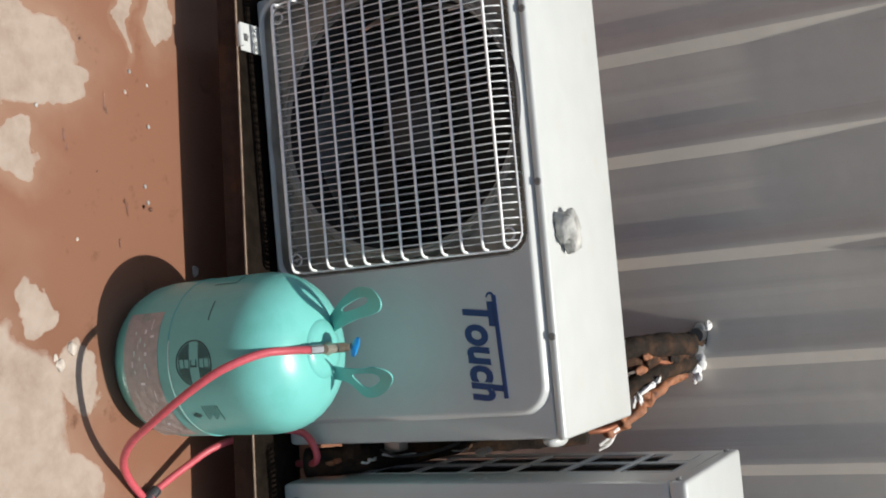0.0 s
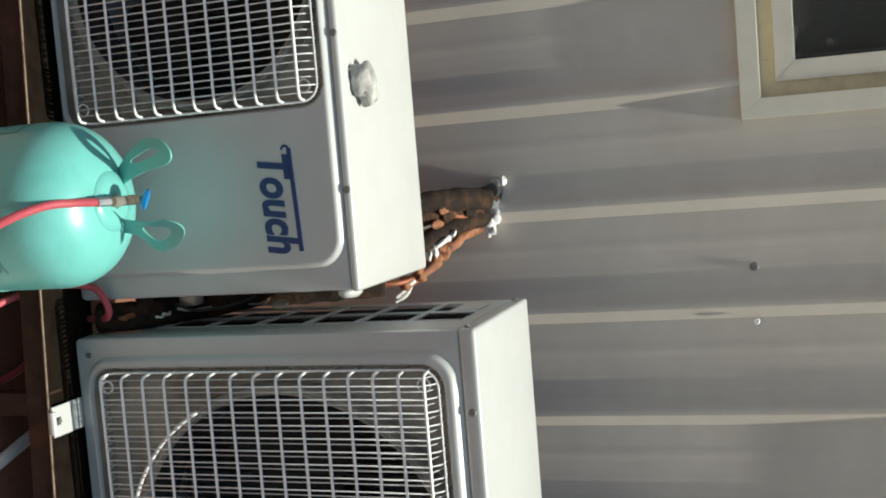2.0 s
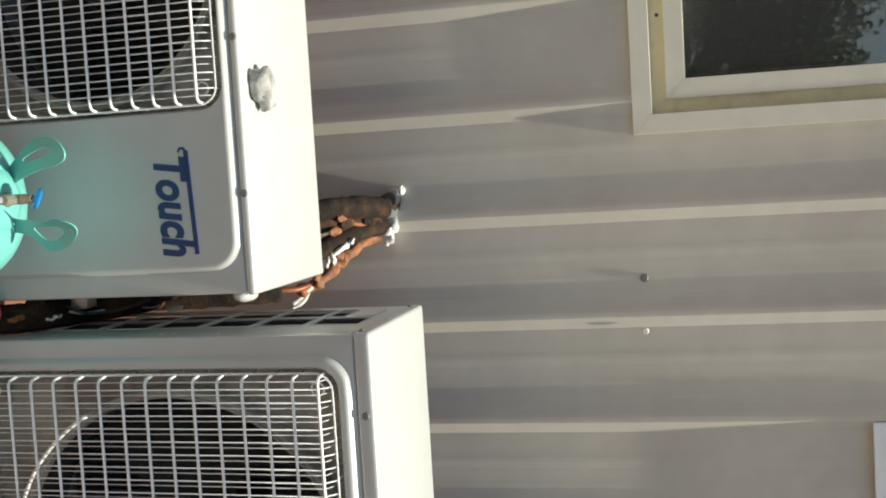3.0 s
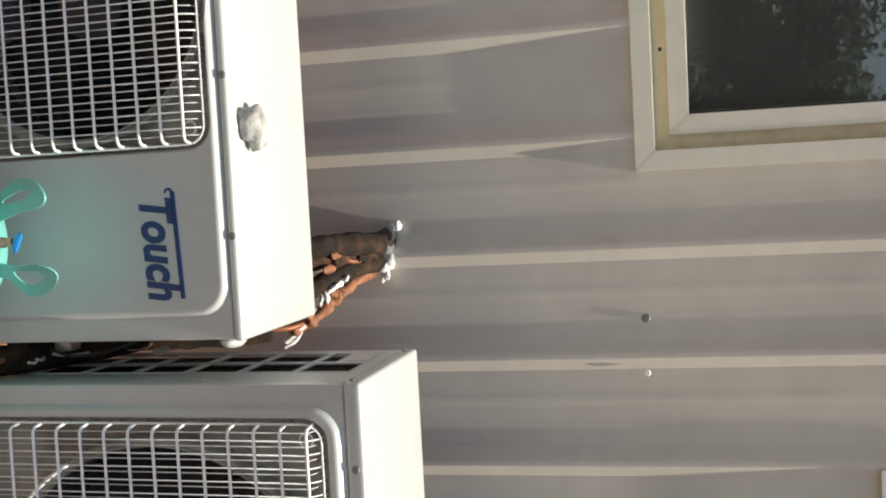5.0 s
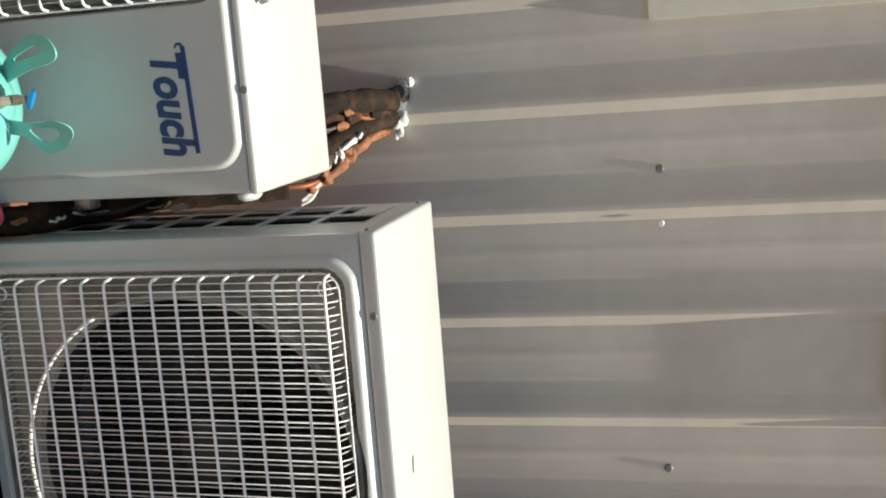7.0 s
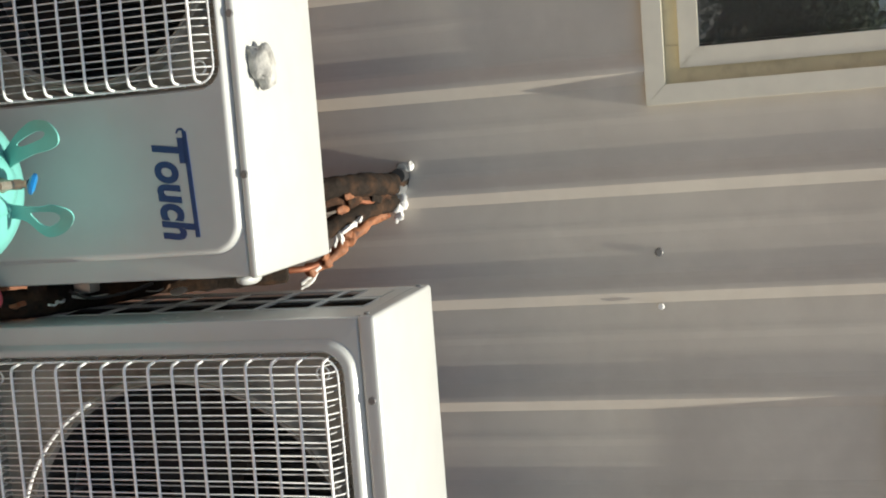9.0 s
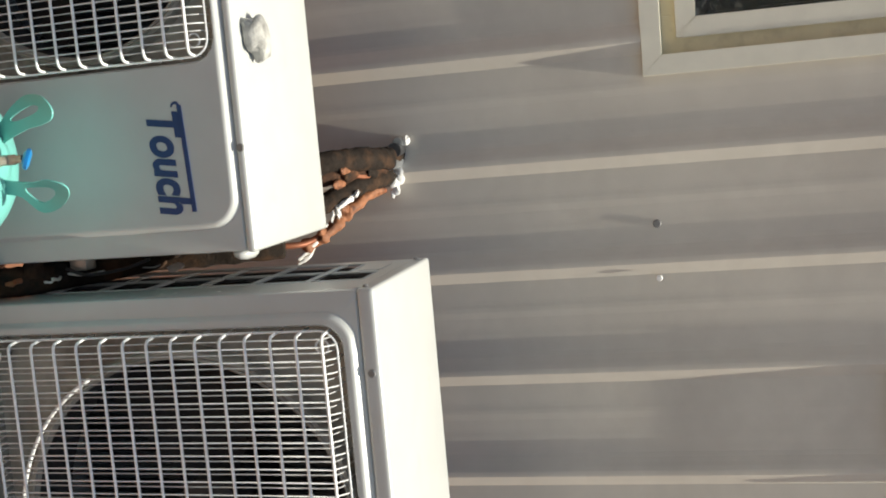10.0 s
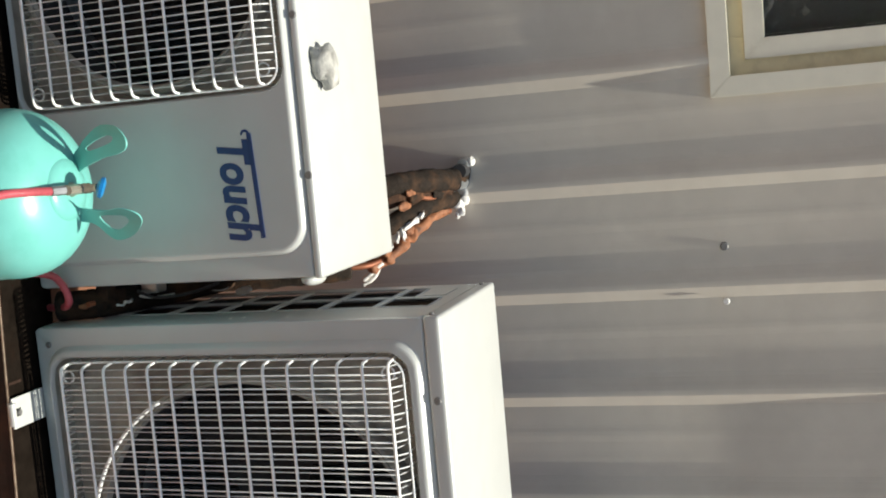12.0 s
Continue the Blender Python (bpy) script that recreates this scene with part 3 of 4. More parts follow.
def outdoor_unit(name, label, x0, x1, yf, yb, ztop, lid, fan, grille, zs, step, emboss, depth_e, lip, bulge, vents=False):
    """One outdoor unit: base at z = 0, front at yf."""
    u = thing(name, label, "air conditioner", "outdoor units")
    zl = ztop - lid
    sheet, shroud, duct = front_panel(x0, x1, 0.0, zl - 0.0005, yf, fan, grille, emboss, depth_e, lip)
    fp = part("front_panel", sheet, M_WHITE, u, smooth=True)
    # duct wall in near black: its shade is put into the colour
    part("fan_duct", duct, M_FAN, fp, "duct round the fan, blackened to stand for its shade", smooth=True)
    part("fan_shroud", shroud, M_SHROUD, fp, "shroud round the fan, greyed to stand for its shade", smooth=True)
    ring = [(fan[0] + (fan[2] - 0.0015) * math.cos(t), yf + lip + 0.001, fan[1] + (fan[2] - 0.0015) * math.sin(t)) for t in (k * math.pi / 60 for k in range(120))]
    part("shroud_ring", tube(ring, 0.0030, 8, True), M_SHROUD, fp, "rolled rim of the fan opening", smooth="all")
    if vents:
        # white arc added in place of sunlight along the lower rim
        arc = [(fan[0] + (fan[2] + 0.004) * math.cos(t), yf - 0.007, fan[1] + (fan[2] + 0.004) * math.sin(t)) for t in (radians(208 + 2.5 * k) for k in range(41))]
        part("rim_edge", tube(arc, 0.0036, 8), M_WIRE, fp, "white arc standing in for sunlight on the fan opening", smooth="all")
    yi = yf + depth_e + 0.0205
    if vents:
        cols = [yi, yf + 0.117, yf + 0.203, yf + 0.219, yf + 0.309, yb - 0.001]
        rows = [0.004]
        for k in range(6, -1, -1):
            z = 0.618 - 0.0995 * k
            rows += [z, z + 0.032, z + 0.044, z + 0.088] if k == 0 else [z, z + 0.088]
        rows += [zl - 0.001]
        top = len(rows) - 5                    # the uppermost vent, parted in the rear row
        holes = {(i, j) for i in (1, 3) for j in range(1, top, 2)} | {(1, top), (1, top + 1), (1, top + 2), (3, top)}
        side = plate_with_holes(cols, rows, holes, 0.0015, lambda a, b, w: (x0 + w, a, b))
        s = part("side_panel", side, M_WHITE, u, "white side panel with two rows of open vents")
        frames = [(i, j, j + 1) for i in (1, 3) for j in range(1, top, 2)] + [(1, top, top + 3), (3, top, top + 1)]
        for i, j, k in frames:                 # rolled rims round the vents
            p = [(x0 - .0006, cols[i], rows[j]), (x0 - .0006, cols[i + 1], rows[j]), (x0 - .0006, cols[i + 1], rows[k]), (x0 - .0006, cols[i], rows[k])]
            part("vent_rim", tube(p, 0.0014, 5, True), M_WHITE, s)
        part("blanked_vent", box(x0 - 0.0016, x0 - 0.0002, cols[3] + 0.008, cols[4] - 0.004, rows[top + 2] + 0.002, rows[top + 3] - 0.002, bevel=0.0006, seg=1), M_WHITE, s, "vent closed by a pressed plate")
        # black plate added in place of the shade inside the vents
        part("inner_liner", box(x0 + 0.024, x0 + 0.026, yf + 0.06, yb - 0.03, 0.01, zl - 0.01), M_FOAM, s, "black plate added behind the vents to darken them")
    else:
        part("side_panel", box(x0, x0 + 0.0015, yi, yb - 0.001, 0.004, zl - 0.001), M_WHITE, u)
    part("side_panel", box(x1 - 0.0015, x1, yi, yb - 0.001, 0.004, zl - 0.001), M_WHITE, u)
    part("base_pan", box(x0 + 0.004, x1 - 0.004, yi, yb, -0.001, 0.003), M_WHITE, u)
    # finned coil across the back
    co = part("coil", box(x0 + 0.01, x1 - 0.01, yb - 0.022, yb - 0.004, 0.006, zl - 0.004), M_FIN, u)
    bm = bmesh.new()
    k = int((fan[2] * 2 + 0.06) / 0.012)
    for i in range(k):
        xx = fan[0] - fan[2] - 0.03 + i * 0.012
        if x0 + 0.012 < xx < x1 - 0.012:
            add_box(bm, xx, xx + 0.004, yb - 0.034, yb - 0.0225, 0.01, zl - 0.01)
    tagged(part("coil_fin", bm, M_FIN, co), kind="stuff")
    part("partition", box(grille[1] + 0.012, grille[1] + 0.014, yf + 0.08, yb - 0.03, 0.004, zl - 0.004), M_DARK, u)
    part("motor", turned(lathe([(0, 0), (0.05, 0), (0.055, 0.01), (0.055, 0.09), (0.04, 0.1), (0, 0.1)], 24), Matrix.Translation((fan[0], yb - 0.05, fan[1])) @ Matrix.Rotation(radians(90), 4, "X")), M_DARK, u, smooth=True)
    hub = turned(lathe([(0, 0.05), (0.03, 0.048), (0.062, 0.03), (0.066, -0.03), (0, -0.03)], 32), Matrix.Translation((fan[0], yf + 0.125, fan[1])) @ Matrix.Rotation(radians(90), 4, "X"))
    f = part("fan", hub, M_FAN, u, "near black three-bladed fan at rest", smooth=True)
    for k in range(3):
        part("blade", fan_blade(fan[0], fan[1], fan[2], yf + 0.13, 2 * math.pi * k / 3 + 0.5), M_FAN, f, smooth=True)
    fan_guard(u, grille[0] + 0.004, grille[1] - 0.004, zs, grille[3] - 0.004, yf - 0.003, step, bulge)
    # folded lid
    bm = bmesh.new()
    add_box(bm, x0 - 0.002, x1 + 0.002, yf + depth_e - 0.002, yb + 0.002, zl, ztop, bevel=0.007, seg=3)
    lidp = part("lid", bm, M_WHITE, u, smooth=True)
    for sx in ((x0 + x1) / 2, x0 + 0.134, x1 - 0.169):
        part("screw", disc(0.0068, 0.003, (sx, yf + depth_e - 0.0018, zl + lid * 0.5)), M_SCREW, lidp, smooth=True)
    for sy in (yf + 0.024, yb - 0.028):
        part("screw", disc(0.005, 0.004, (x0 - 0.0018, sy, zl + lid * 0.42), "X"), M_SCREW, lidp, smooth=True)
    # corner screws that hold the guard
    for gx, gz in ((grille[0] + .03, grille[3] - .03), (grille[1] - .03, grille[3] - .03), (grille[0] + .03, zs[0] - .005), (grille[1] - .03, zs[0] - .005)):
        b = part("guard_clip", tube([(gx + 0.011 * math.cos(t), yf + .004, gz + 0.011 * math.sin(t)) for t in (k * math.pi / 6 for k in range(12))], 0.0018, 5, True), M_WIRE, u, smooth="all")
        part("screw", disc(0.006, 0.006, (gx, yf + 0.044, gz)), M_SCREW, b, smooth=True)
    return u


YA, YB = -0.787, -0.819
unit_a = outdoor_unit("outdoor_unit", "white outdoor air conditioner with blue lettering, shorter of the two", -0.855, 0.0, YA, YA + 0.352, 0.558, 0.0155,
                      (-0.578, 0.274, 0.242), (-0.838, -0.316, 0.020, 0.5215), [0.058 + 0.0394 * i for i in range(12)], 0.0257, (-0.840, -0.048, 0.016, 0.5305), 0.011, 0.024, 0.016)
unit_b = outdoor_unit("outdoor_unit", "tall white outdoor air conditioner with vented side", 0.066, 1.02, YB, YB + 0.355, 0.759, 0.028,
                      (0.466, 0.393, 0.300), (0.124, 0.790, 0.036, 0.6985), [0.071 + 0.0434 * i for i in range(15)], 0.0220, (0.108, 0.965, 0.028, 0.7165), 0.011, 0.012, 0.020, vents=True)

# blue word and the rule over it on the shorter unit
m = Matrix.Translation((-0.242, YA - 0.0008, 0.3955)) @ Matrix.Rotation(radians(-2.6), 4, "Y") @ Matrix.Rotation(radians(90), 4, "X") @ Matrix.Diagonal((0.83, 1.0, 1.0, 1))
letters("Touch", 0.080, M_LOGO, "lettering", unit_a, m, shear=0.22, weight=0.0027, label="navy blue word in heavy slanted letters")
m = Matrix.Translation((-0.246, YA - 0.0008, 0.4505)) @ Matrix.Rotation(radians(-2.6), 4, "Y")
bar = turned(box(0, 0.175, -0.0006, 0.0005, 0, 0.0082, bevel=0.0002, seg=1), m)
add_bm = turned(tube(smooth_path([(0.004, 0, 0.003), (-0.003, 0, 0.001), (-0.004, 0, -0.006), (0.002, 0, -0.010)], 5), [0.0028 - 0.00008 * k for k in range(16)], 6), m @ Matrix.Diagonal((1, 0.2, 1, 1)))
rule = part("rule", bar, M_LOGO, unit_a, "navy blue rule over the word")
part("flourish", add_bm, M_LOGO, rule)

for sx, sz in ((0.096, 0.028),):
    part("screw", disc(0.0055, 0.004, (sx, YB + 0.0095, sz)), M_SCREW, unit_b, smooth=True)
for sy, sz in ((YB + 0.060, 0.395), (YB + 0.052, 0.372), (YB + 0.050, 0.480)):
    part("paint_chip", disc(0.0035, 0.001, (0.0658, sy, sz), "X", 8), M_TAPE, unit_b)
# moulded grip cover on the shorter unit's side, marks on the lids
part("grip_cover", turned(lathe([(0, 0.0), (0.022, 0.0), (0.024, 0.004), (0.022, 0.011), (0.015, 0.017), (0, 0.020)], 28), Matrix.Translation((0.0, YA + 0.044, 0.526)) @ Matrix.Rotation(radians(90), 4, "Y") @ Matrix.Diagonal((0.8, 1.35, 0.85, 1))), M_WHITE, unit_a, smooth="all")
part("lid_scratch", turned(box(-0.014, 0.014, -0.002, 0.002, 0, 0.0006), Matrix.Translation((0.482, -0.715, 0.7601)) @ Matrix.Rotation(radians(-10), 4, "Z")), M_SCREW, unit_b, "short dark scratch")
part("drip_mark", turned(box(-0.006, 0.006, -0.0012, 0.0012, 0, 0.0005), Matrix.Translation((-0.073, -0.72, 0.5561)) @ Matrix.Rotation(radians(35), 4, "Z")), M_PAPER, unit_a)

# ---------------------------------------------------------------- steel stand
stand = thing("steel_stand", "brown painted angle iron stand under both units", "stand")
def angle_bar(a, b, w, t, name, deep):
    """An L-section from a to b, one flange level and one hanging at the front."""
    a, b = Vector(a), Vector(b)
    d = b - a
    L = d.length
    bm = box(0, L, 0, deep, -t, 0)
    add_box(bm, 0, L, 0, t, -w, -t)
    bmesh.ops.bevel(bm, geom=bm.edges[:], offset=0.0008, segments=1, affect="EDGES")
    rot = Matrix.Rotation(math.atan2(d.y, d.x), 4, "Z")
    return part(name, turned(bm, Matrix.Translation(a) @ rot), M_BROWN, stand)
angle_bar((-1.1, -0.822, -0.002), (1.25, -0.962, -0.002), 0.045, 0.005, "front_rail", 0.0055)
# flange added in black to stand for the shade behind the rail
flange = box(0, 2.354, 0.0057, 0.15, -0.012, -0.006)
part("rail_flange", turned(flange, Matrix.Translation((-1.1, -0.822, -0.002)) @ Matrix.Rotation(math.atan2(-0.14, 2.35), 4, "Z")), M_FLANGE, stand, "level flange added under the units, black for the shade there")
angle_bar((-1.1, -0.50, -0.002), (1.25, -0.56, -0.002), 0.045, 0.005, "rear_rail", 0.06)
# pale strip standing in for the sun caught by the rail's edge
edge = turned(box(0, 2.354, -0.0006, 0.0016, -0.0022, 0.0004), Matrix.Translation((-1.1, -0.822, -0.002)) @ Matrix.Rotation(math.atan2(-0.14, 2.35), 4, 'Z'))
part('worn_edge', edge, M_EDGE, stand, 'pale strip painted as sun on the rail edge')
for lx in (-0.98, 0.145, 1.2):
    for base, slope in ((-0.822, -0.0596), (-0.47, -0.0255)):
        yy = base + slope * (lx + 1.1)
        bm = box(lx, lx + 0.04, yy + 0.005, yy + 0.010, GROUND + 0.001, -0.007)
        add_box(bm, lx, lx + 0.005, yy + 0.010, yy + 0.045, GROUND + 0.001, -0.007)
        part("leg", bm, M_BROWN, stand)

# mounting feet of the units
for unit, x, yf in ((unit_a, -0.775, YA + 0.014), (unit_a, -0.12, YA + 0.014), (unit_b, 0.2, YB - 0.012), (unit_b, 0.86, YB - 0.012)):
    slot = plate_with_holes([x - 0.027, x - 0.007, x + 0.007, x + 0.027], [yf - 0.066, yf - 0.056, yf - 0.044, yf + 0.02], {(1, 1)}, 0.003, lambda u, v, w: (u, v, 0.001 + w))
    f = part("foot", slot, M_WHITE, unit, "white slotted mounting foot")
    lipb = tube([(x - 0.020, yf - 0.070, 0.007), (x + 0.020, yf - 0.070, 0.007)], 0.006, 10)
    for v_ in lipb.verts:
        v_.co.z = 0.007 + (v_.co.z - 0.007) * 1.1
    bmesh.ops.bevel(lipb, geom=[e for e in lipb.edges if len(e.link_faces) == 2 and e.calc_face_angle(0) > 1.2], offset=0.003, segments=2, affect="EDGES")
    part("rolled_lip", lipb, M_WHITE, f, smooth=True)
    part("bolt", disc(0.0055, 0.004, (x, yf - 0.050, 0.004), "Z"), M_SCREW, f, smooth=True)

# both units sheared outward so their fronts stay unlit, rescaled to fit the camera's view
LEAN = 0.05
done = set()
for unit, tall in ((unit_a, 1.013), (unit_b, 1.015)):
    rake = Matrix(((0.993, 0, 0, -0.0015), (0, 1, -LEAN, 0), (0, 0, tall, 0), (0, 0, 0, 1)))
    for ob in unit.children_recursive:
        if ob.data.name not in done:
            done.add(ob.data.name)
            ob.data.transform(rake)
        ob.location = rake.to_3x3() @ ob.location

# ---------------------------------------------------------------- refrigerant cylinder
CX, CY, CR = -0.182, -0.957, 0.135
cyl = thing("refrigerant_cylinder", "mint green refrigerant cylinder with two strap handles, standing upright", "gas cylinder")
prof = [(0, GROUND + 0.012), (0.085, GROUND + 0.010), (0.10, GROUND + 0.002), (0.108, GROUND + 0.003), (0.122, GROUND + 0.022), (0.131, GROUND + 0.045), (CR, GROUND + 0.075)]
prof += [(CR, -0.02), (CR, 0.03), (CR, 0.112)]
for k in range(1, 15):
    a = radians(90 * k / 14)
    prof.append((CR * math.cos(a) ** 0.8 if k < 14 else 0, 0.112 + 0.112 * math.sin(a) ** 0.85))
part("shell", lathe(prof, 72, (CX, CY, 0)), M_GREEN, cyl, smooth="all")
part("weld_seam", tube([(CX + (CR + .0003) * math.cos(t), CY + (CR + .0003) * math.sin(t), 0.000) for t in (k * math.pi / 36 for k in range(72))], 0.0009, 5, True), M_GREEN, cyl, smooth="all")


def strap_handle(root, across, up, outline, hole, curl):
    """A strip steel handle: a pear-shaped plate with a pear-shaped hole, curled about its long axis."""
    root, across, up = Vector(root), Vector(across), Vector(up)
    out = across.cross(up).normalized()
    outer = [v.to_2d() for v in smooth_path([(a, b, 0) for a, b in outline], 8, True)]
    inner = [v.to_2d() for v in smooth_path([(a, b, 0) for a, b in hole], 8, True)]
    mid = sum(inner, Vector((0, 0))) / len(inner)

    def cast(path, a):
        """Outermost crossing of the path by a ray from the hole's middle."""
        d = Vector((math.cos(a), math.sin(a)))
        best = 0.0
        for p, q in zip(path, path[1:] + path[:1]):
            e, w = q - p, p - mid
            den = d.x * e.y - d.y * e.x
            if abs(den) > 1e-9:
                t, u = (w.x * e.y - w.y * e.x) / den, (w.x * d.y - w.y * d.x) / den
                if t > 0 and -1e-6 <= u <= 1 + 1e-6:
                    best = max(best, t)
        return mid + d * best

    def bend(p, off):
        return root + across * p.x + up * p.y + out * (off + curl * (p.x - mid.x) ** 2 * min(1.0, max(0.0, p.y * 14 + 0.15)))
    bm = bmesh.new()
    rows = []
    n = 88
    for k in range(n):
        a = 2 * math.pi * k / n
        o, c = cast(outer, a), cast(inner, a)
        ring = [c, c.lerp(o, 0.33), c.lerp(o, 0.67), o]
        rows.append([bm.verts.new(bend(q, 0)) for q in ring] + [bm.verts.new(bend(q, 0.0026)) for q in reversed(ring)])
    for k in range(n):
        a, b = rows[k], rows[(k + 1) % n]
        for q in range(8):
            bm.faces.new((a[q], a[(q + 1) % 8], b[(q + 1) % 8], b[q]))
    return bm


part("handle", strap_handle((-0.217, -0.9255, 0.2203), (1, 0, 0), (0, -0.364, 0.873),
                            [(-0.002, -0.024), (-0.024, 0.008), (-0.048, 0.050), (-0.059, 0.083), (-0.054, 0.124), (-0.036, 0.151), (-0.020, 0.149), (-0.012, 0.118), (-0.008, 0.075), (0.004, 0.021), (0.014, -0.012)],
                            [(-0.027, 0.037), (-0.036, 0.066), (-0.042, 0.097), (-0.039, 0.118), (-0.031, 0.110), (-0.024, 0.069), (-0.022, 0.043)], -5.0), M_GREEN, cyl, smooth=True)
part("handle", strap_handle((-0.139, -0.928, 0.219), (0.884, 0.468, 0), (0.104, -0.114, 0.947),
                            [(0.012, -0.016), (-0.016, -0.012), (-0.016, 0.020), (-0.019, 0.069), (-0.029, 0.104), (-0.019, 0.128), (0.000, 0.128), (0.022, 0.107), (0.032, 0.076), (0.027, 0.050), (0.011, 0.022)],
                            [(-0.003, 0.043), (-0.009, 0.077), (-0.008, 0.099), (0.004, 0.099), (0.018, 0.073), (0.013, 0.053)], 11.0), M_GREEN, cyl, smooth=True)
part("collar", lathe([(0.050, 0.188), (0.052, 0.214), (0.046, 0.224), (0.030, 0.2275), (0.012, 0.229)], 40, (CX, CY, 0)), M_GREEN, cyl, smooth="all")
v = part("valve", lathe([(0, 0.21), (0.011, 0.21), (0.011, 0.232), (0.008, 0.236), (0.008, 0.262), (0.006, 0.266), (0.006, 0.276), (0, 0.276)], 16, (CX, CY, 0)), M_BRASS, cyl, "brass valve", smooth=True)
part("valve_knob", turned(lathe([(0, -0.004), (0.008, -0.004), (0.0165, 0.0), (0.0175, 0.005), (0.010, 0.008), (0, 0.008)], 10), Matrix.Translation((CX, CY, 0.280)) @ Matrix.Rotation(radians(24), 4, 'Y') @ Matrix.Rotation(radians(-30), 4, 'X')), M_BLUE, v, "blue plastic knob", smooth=True)
part("outlet", tube([(CX, CY, 0.248), (CX, CY - 0.022, 0.250), (CX, CY - 0.04, 0.250)], 0.008, 8), M_BRASS, v, smooth=True)


def wrap(a0, a1, z0, z1, r=0.0006, n=24):
    """A sheet wrapped on the cylinder between two angles (degrees; -90 faces the yard)."""
    bm = bmesh.new()
    cols = []
    for i in range(n + 1):
        a = radians(a0 + (a1 - a0) * i / n)
        cols.append([bm.verts.new((CX + (CR + r) * math.cos(a), CY + (CR + r) * math.sin(a), z)) for z in (z0, z1)])
    for p, q in zip(cols, cols[1:]):
        bm.faces.new((p[0], q[0], q[1], p[1]))
    return bm


part("sticker", wrap(-128, -20, -0.098, -0.022), M_PAPER, cyl, "worn silver sticker")
part("printed_rule", wrap(-105, -20, 0.0, 0.003), M_INKP, cyl)
# prints on the paint: strips at (angle offset in metres, height)
def print_strips(strips, a_mid, z_mid, r=0.0006):
    bm = bmesh.new()
    for u0, u1, w0, w1 in strips:
        n = max(1, int(abs(u1 - u0) / 0.006))
        cols = []
        for i in range(n + 1):
            a = radians(a_mid) + (u0 + (u1 - u0) * i / n) / CR
            cols.append([bm.verts.new((CX + (CR + r) * math.cos(a), CY + (CR + r) * math.sin(a), z_mid + w)) for w in (w0, w1)])
        for p, q in zip(cols, cols[1:]):
            bm.faces.new((p[0], q[0], q[1], p[1]))
    return bm


bm = bmesh.new()
ring = []
for k in range(48):
    t = 2 * math.pi * k / 48
    row = []
    for r in (0.0355, 0.038):
        a = radians(-88) + r * math.cos(t) / CR
        row.append(bm.verts.new((CX + (CR + .0006) * math.cos(a), CY + (CR + .0006) * math.sin(a), 0.056 + r * math.sin(t))))
    ring.append(row)
for k in range(48):
    p, q = ring[k], ring[(k + 1) % 48]
    bm.faces.new((p[0], q[0], q[1], p[1]))
badge = part("badge", bm, M_INK, cyl, "round dark printed badge")
hatch = []
for k in range(-16, 17):
    w = k * 0.0021
    if abs(w) > 0.0095:
        h = math.sqrt(max(0.0, 0.0345 ** 2 - w * w))
        g = 0.007 if k % 5 else 0.0
        hatch.append((-h, -g, w, w + 0.0014))
        hatch.append((g, h, w, w + 0.0014))
hatch += [(-0.006, 0.006, -0.0065, -0.0045), (-0.006, 0.006, 0.0045, 0.0065), (0.003, 0.006, -0.0045, 0.0045)]
part("badge_hatching", print_strips(hatch, -88, 0.056, 0.0007), M_INK, badge)
part("printed_frame", print_strips([(-0.03, 0.03, 0.0, 0.0025), (0.028, 0.0305, -0.045, 0.0), (-0.03, 0.0, -0.046, -0.0435)], -165, 0.098), M_INK, cyl)
part("printed_oval", print_strips([(-0.007 + 0.002 * abs(k), 0.007 - 0.002 * abs(k), k * 0.0035, k * 0.0035 + 0.003) for k in range(-2, 3)], -48, 0.026), M_INK, cyl)
part("printed_lines", print_strips([(-0.020, 0.012 - 0.005 * (k % 3), k * 0.0052, k * 0.0052 + 0.0020) for k in range(7)], -48, 0.046), M_INK, cyl)
part("printed_lines", print_strips([(-0.03, 0.006, 0.0, 0.0022)], -120, 0.080), M_INK, cyl)
part("printed_lines", print_strips([(-0.02 + 0.011 * k, -0.015 + 0.011 * k + 0.004 * (k % 2), 0.012 * (k % 3), 0.012 * (k % 3) + 0.0025) for k in range(7)], -105, -0.075, 0.0010), M_INKP, cyl)

# creases of the sticker, their glints painted as white flecks
for k, (a, z, w, h) in enumerate(((-118, -0.040, 0.010, 0.0016), (-113, -0.052, 0.004, 0.0050), (-109, -0.036, 0.0022, 0.0085), (-104, -0.066, 0.007, 0.0014), (-97, -0.048, 0.003, 0.0060), (-90, -0.078, 0.005, 0.0030),
                                  (-84, -0.046, 0.008, 0.0014), (-76, -0.060, 0.0022, 0.0090), (-66, -0.040, 0.010, 0.0016), (-52, -0.070, 0.006, 0.0022), (-40, -0.050, 0.0025, 0.0070))):
    part("crease", print_strips([(-w, w, -h / 2, h / 2)], a, z, 0.0011), M_TAPE, cyl, "crease in the sticker, its glint painted white")

# cylinder sheared to keep its side unlit, stretched to fit its outline from the camera
tilt = Matrix(((1, 0, 0, 0), (0, 1, -0.085, -0.085 * -GROUND), (0, 0, 1.03, 0.03 * -GROUND), (0, 0, 0, 1)))
for ob in cyl.children_recursive:
    ob.data.transform(tilt)

